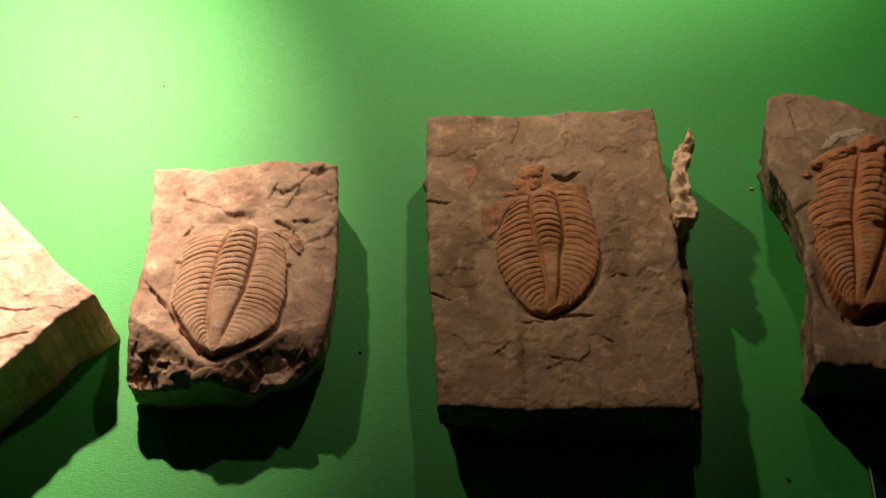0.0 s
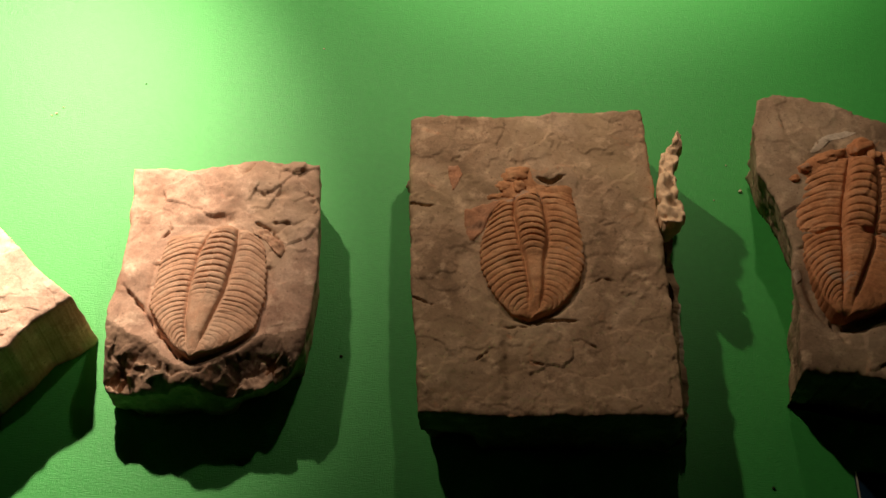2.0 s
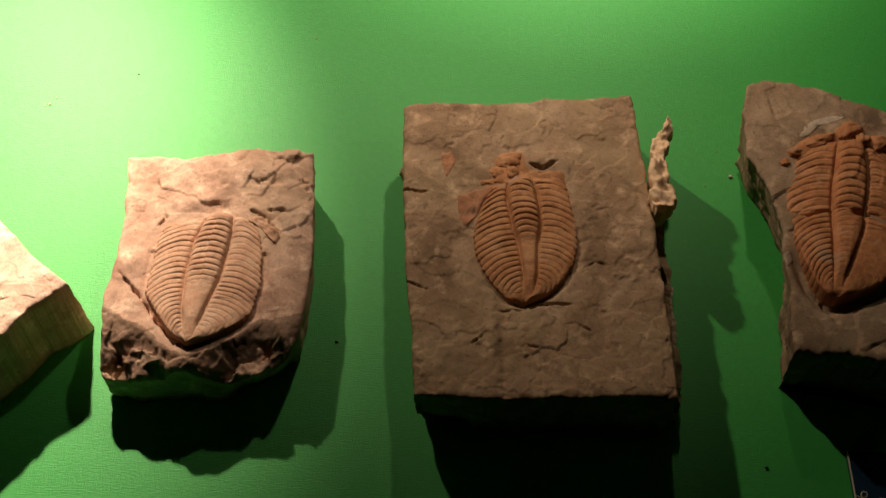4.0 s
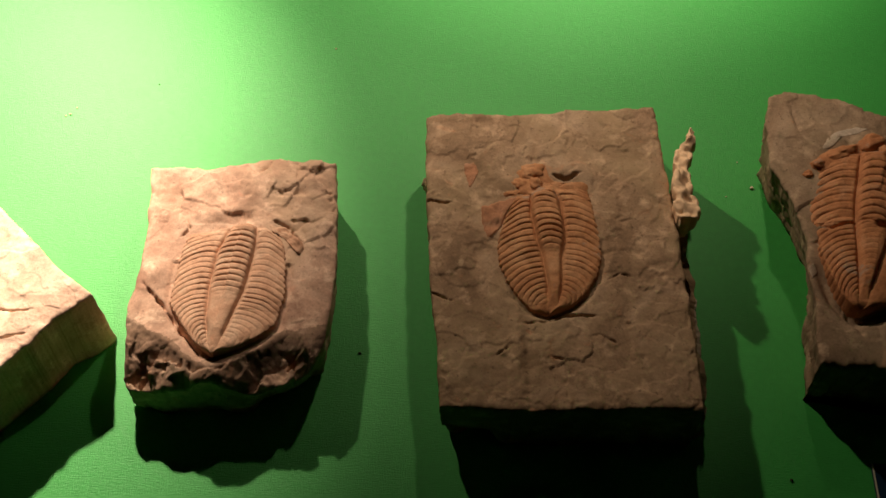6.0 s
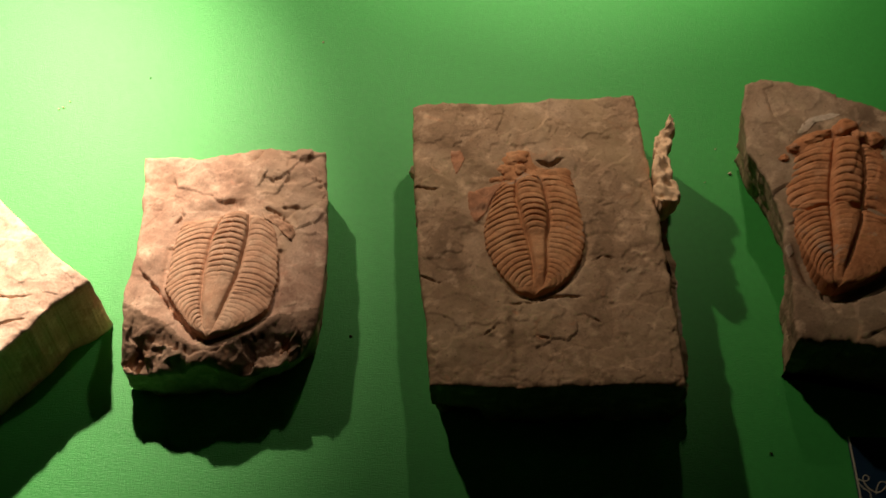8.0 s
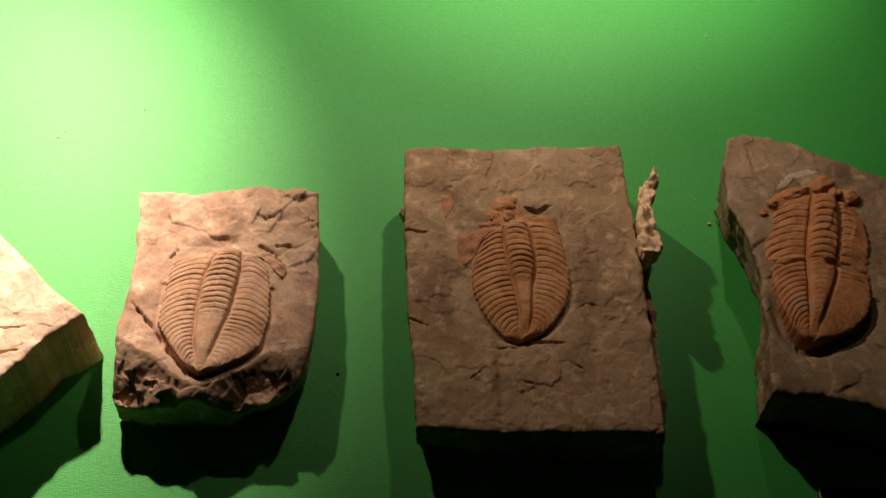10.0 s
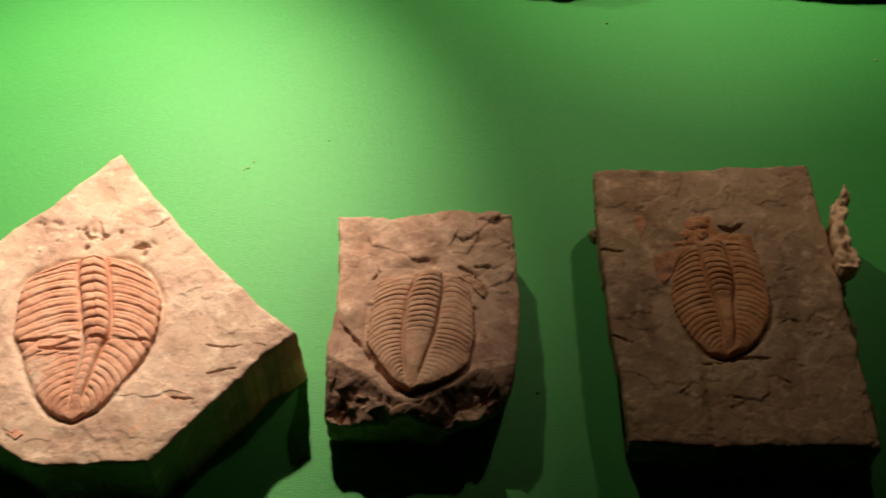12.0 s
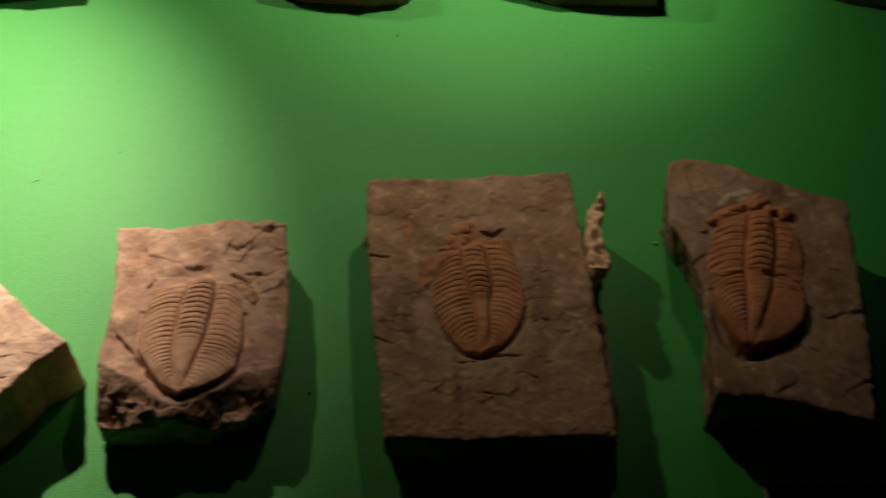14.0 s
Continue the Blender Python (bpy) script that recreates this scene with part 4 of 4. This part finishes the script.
def label_card():
    """The corner of a printed card with a beige border and a scroll."""
    e = thing("label_card", (0.29, 0.22, 0), "dark blue printed label card with beige border, flat on cloth", "label")
    x0, x1, y0, y1 = 0.2335, 0.345, 0.165, 0.2672
    box("card", (x0, y0, 0.0), (x1, y1, 0.0016), BLUE_CARD, e, 0.0003)
    rim = 0.0007
    for name, lo, hi in (("border", (x0 + 0.0003, y0, 0.0012), (x0 + 0.0003 + rim, y1, 0.0021)), ("border", (x1 - rim, y0, 0.0012), (x1, y1, 0.0021)), ("border", (x0, y0, 0.0012), (x1, y0 + rim, 0.0021))):
        box(name, lo, hi, BEIGE_INK, e)

    def scroll(points):
        cu = bpy.data.curves.new("scroll", "CURVE")
        cu.dimensions, cu.bevel_depth = "3D", 0.00028
        sp = cu.splines.new("BEZIER")
        sp.bezier_points.add(len(points) - 1)
        for bp, (x, y) in zip(sp.bezier_points, points):
            bp.co = (x, y, 0.0018)
            bp.handle_left_type = bp.handle_right_type = "AUTO"
        ob = new("scroll", cu)
        ob.parent = e
        dg = bpy.context.evaluated_depsgraph_get()
        me = bpy.data.meshes.new_from_object(ob.evaluated_get(dg))
        bpy.data.objects.remove(ob)
        made = new("scroll", me)
        me.materials.append(BEIGE_INK)
        made.parent = e
        tagged(made, "beige printed scroll line")

    scroll([(0.2345, 0.2420), (0.2375, 0.2410), (0.2405, 0.2418), (0.2402, 0.2440), (0.2380, 0.2435), (0.2378, 0.2400), (0.2410, 0.2355), (0.2445, 0.2345), (0.2485, 0.2370), (0.2500, 0.2395), (0.2470, 0.2405), (0.2445, 0.2375), (0.2430, 0.2335)])
    scroll([(0.2345, 0.2405), (0.2365, 0.2370), (0.2395, 0.2345), (0.2400, 0.2310)])
    settle(e)


label_card()


def crumb(at, size, material, seed, label):
    ob = lumps("crumb", (0, 0, size * 0.6), (size, size * 0.8, size * 0.65), material, None, seed)
    ob.location = (at[0], at[1], 0)
    tagged(ob, label, "crumb", "crumbs on the cloth")


for k, (x, y, size, dark) in enumerate(((0.1918, 0.4500, 0.0013, 0), (-0.2385, 0.4935, 0.0008, 0), (-0.2352, 0.4988, 0.0006, 0), (-0.2412, 0.4920, 0.0006, 0), (-0.1859, 0.5204, 0.0006, 1),
                                         (0.0122, 0.6481, 0.0009, 1), (-0.0734, 0.5557, 0.0007, 0), (0.1894, 0.2569, 0.0010, 1), (-0.0455, 0.327, 0.0010, 1), (0.185, 0.470, 0.0005, 0), (0.175, 0.443, 0.0005, 0),
                                         (0.21, 0.62, 0.0008, 0))):
    crumb((x, y), size, DARK_CRUMB_AND_SHADE if dark else CRUMB, k * 3.1, "tiny dark crumb on the green cloth" if dark else "tiny pale stone crumb on the green cloth")
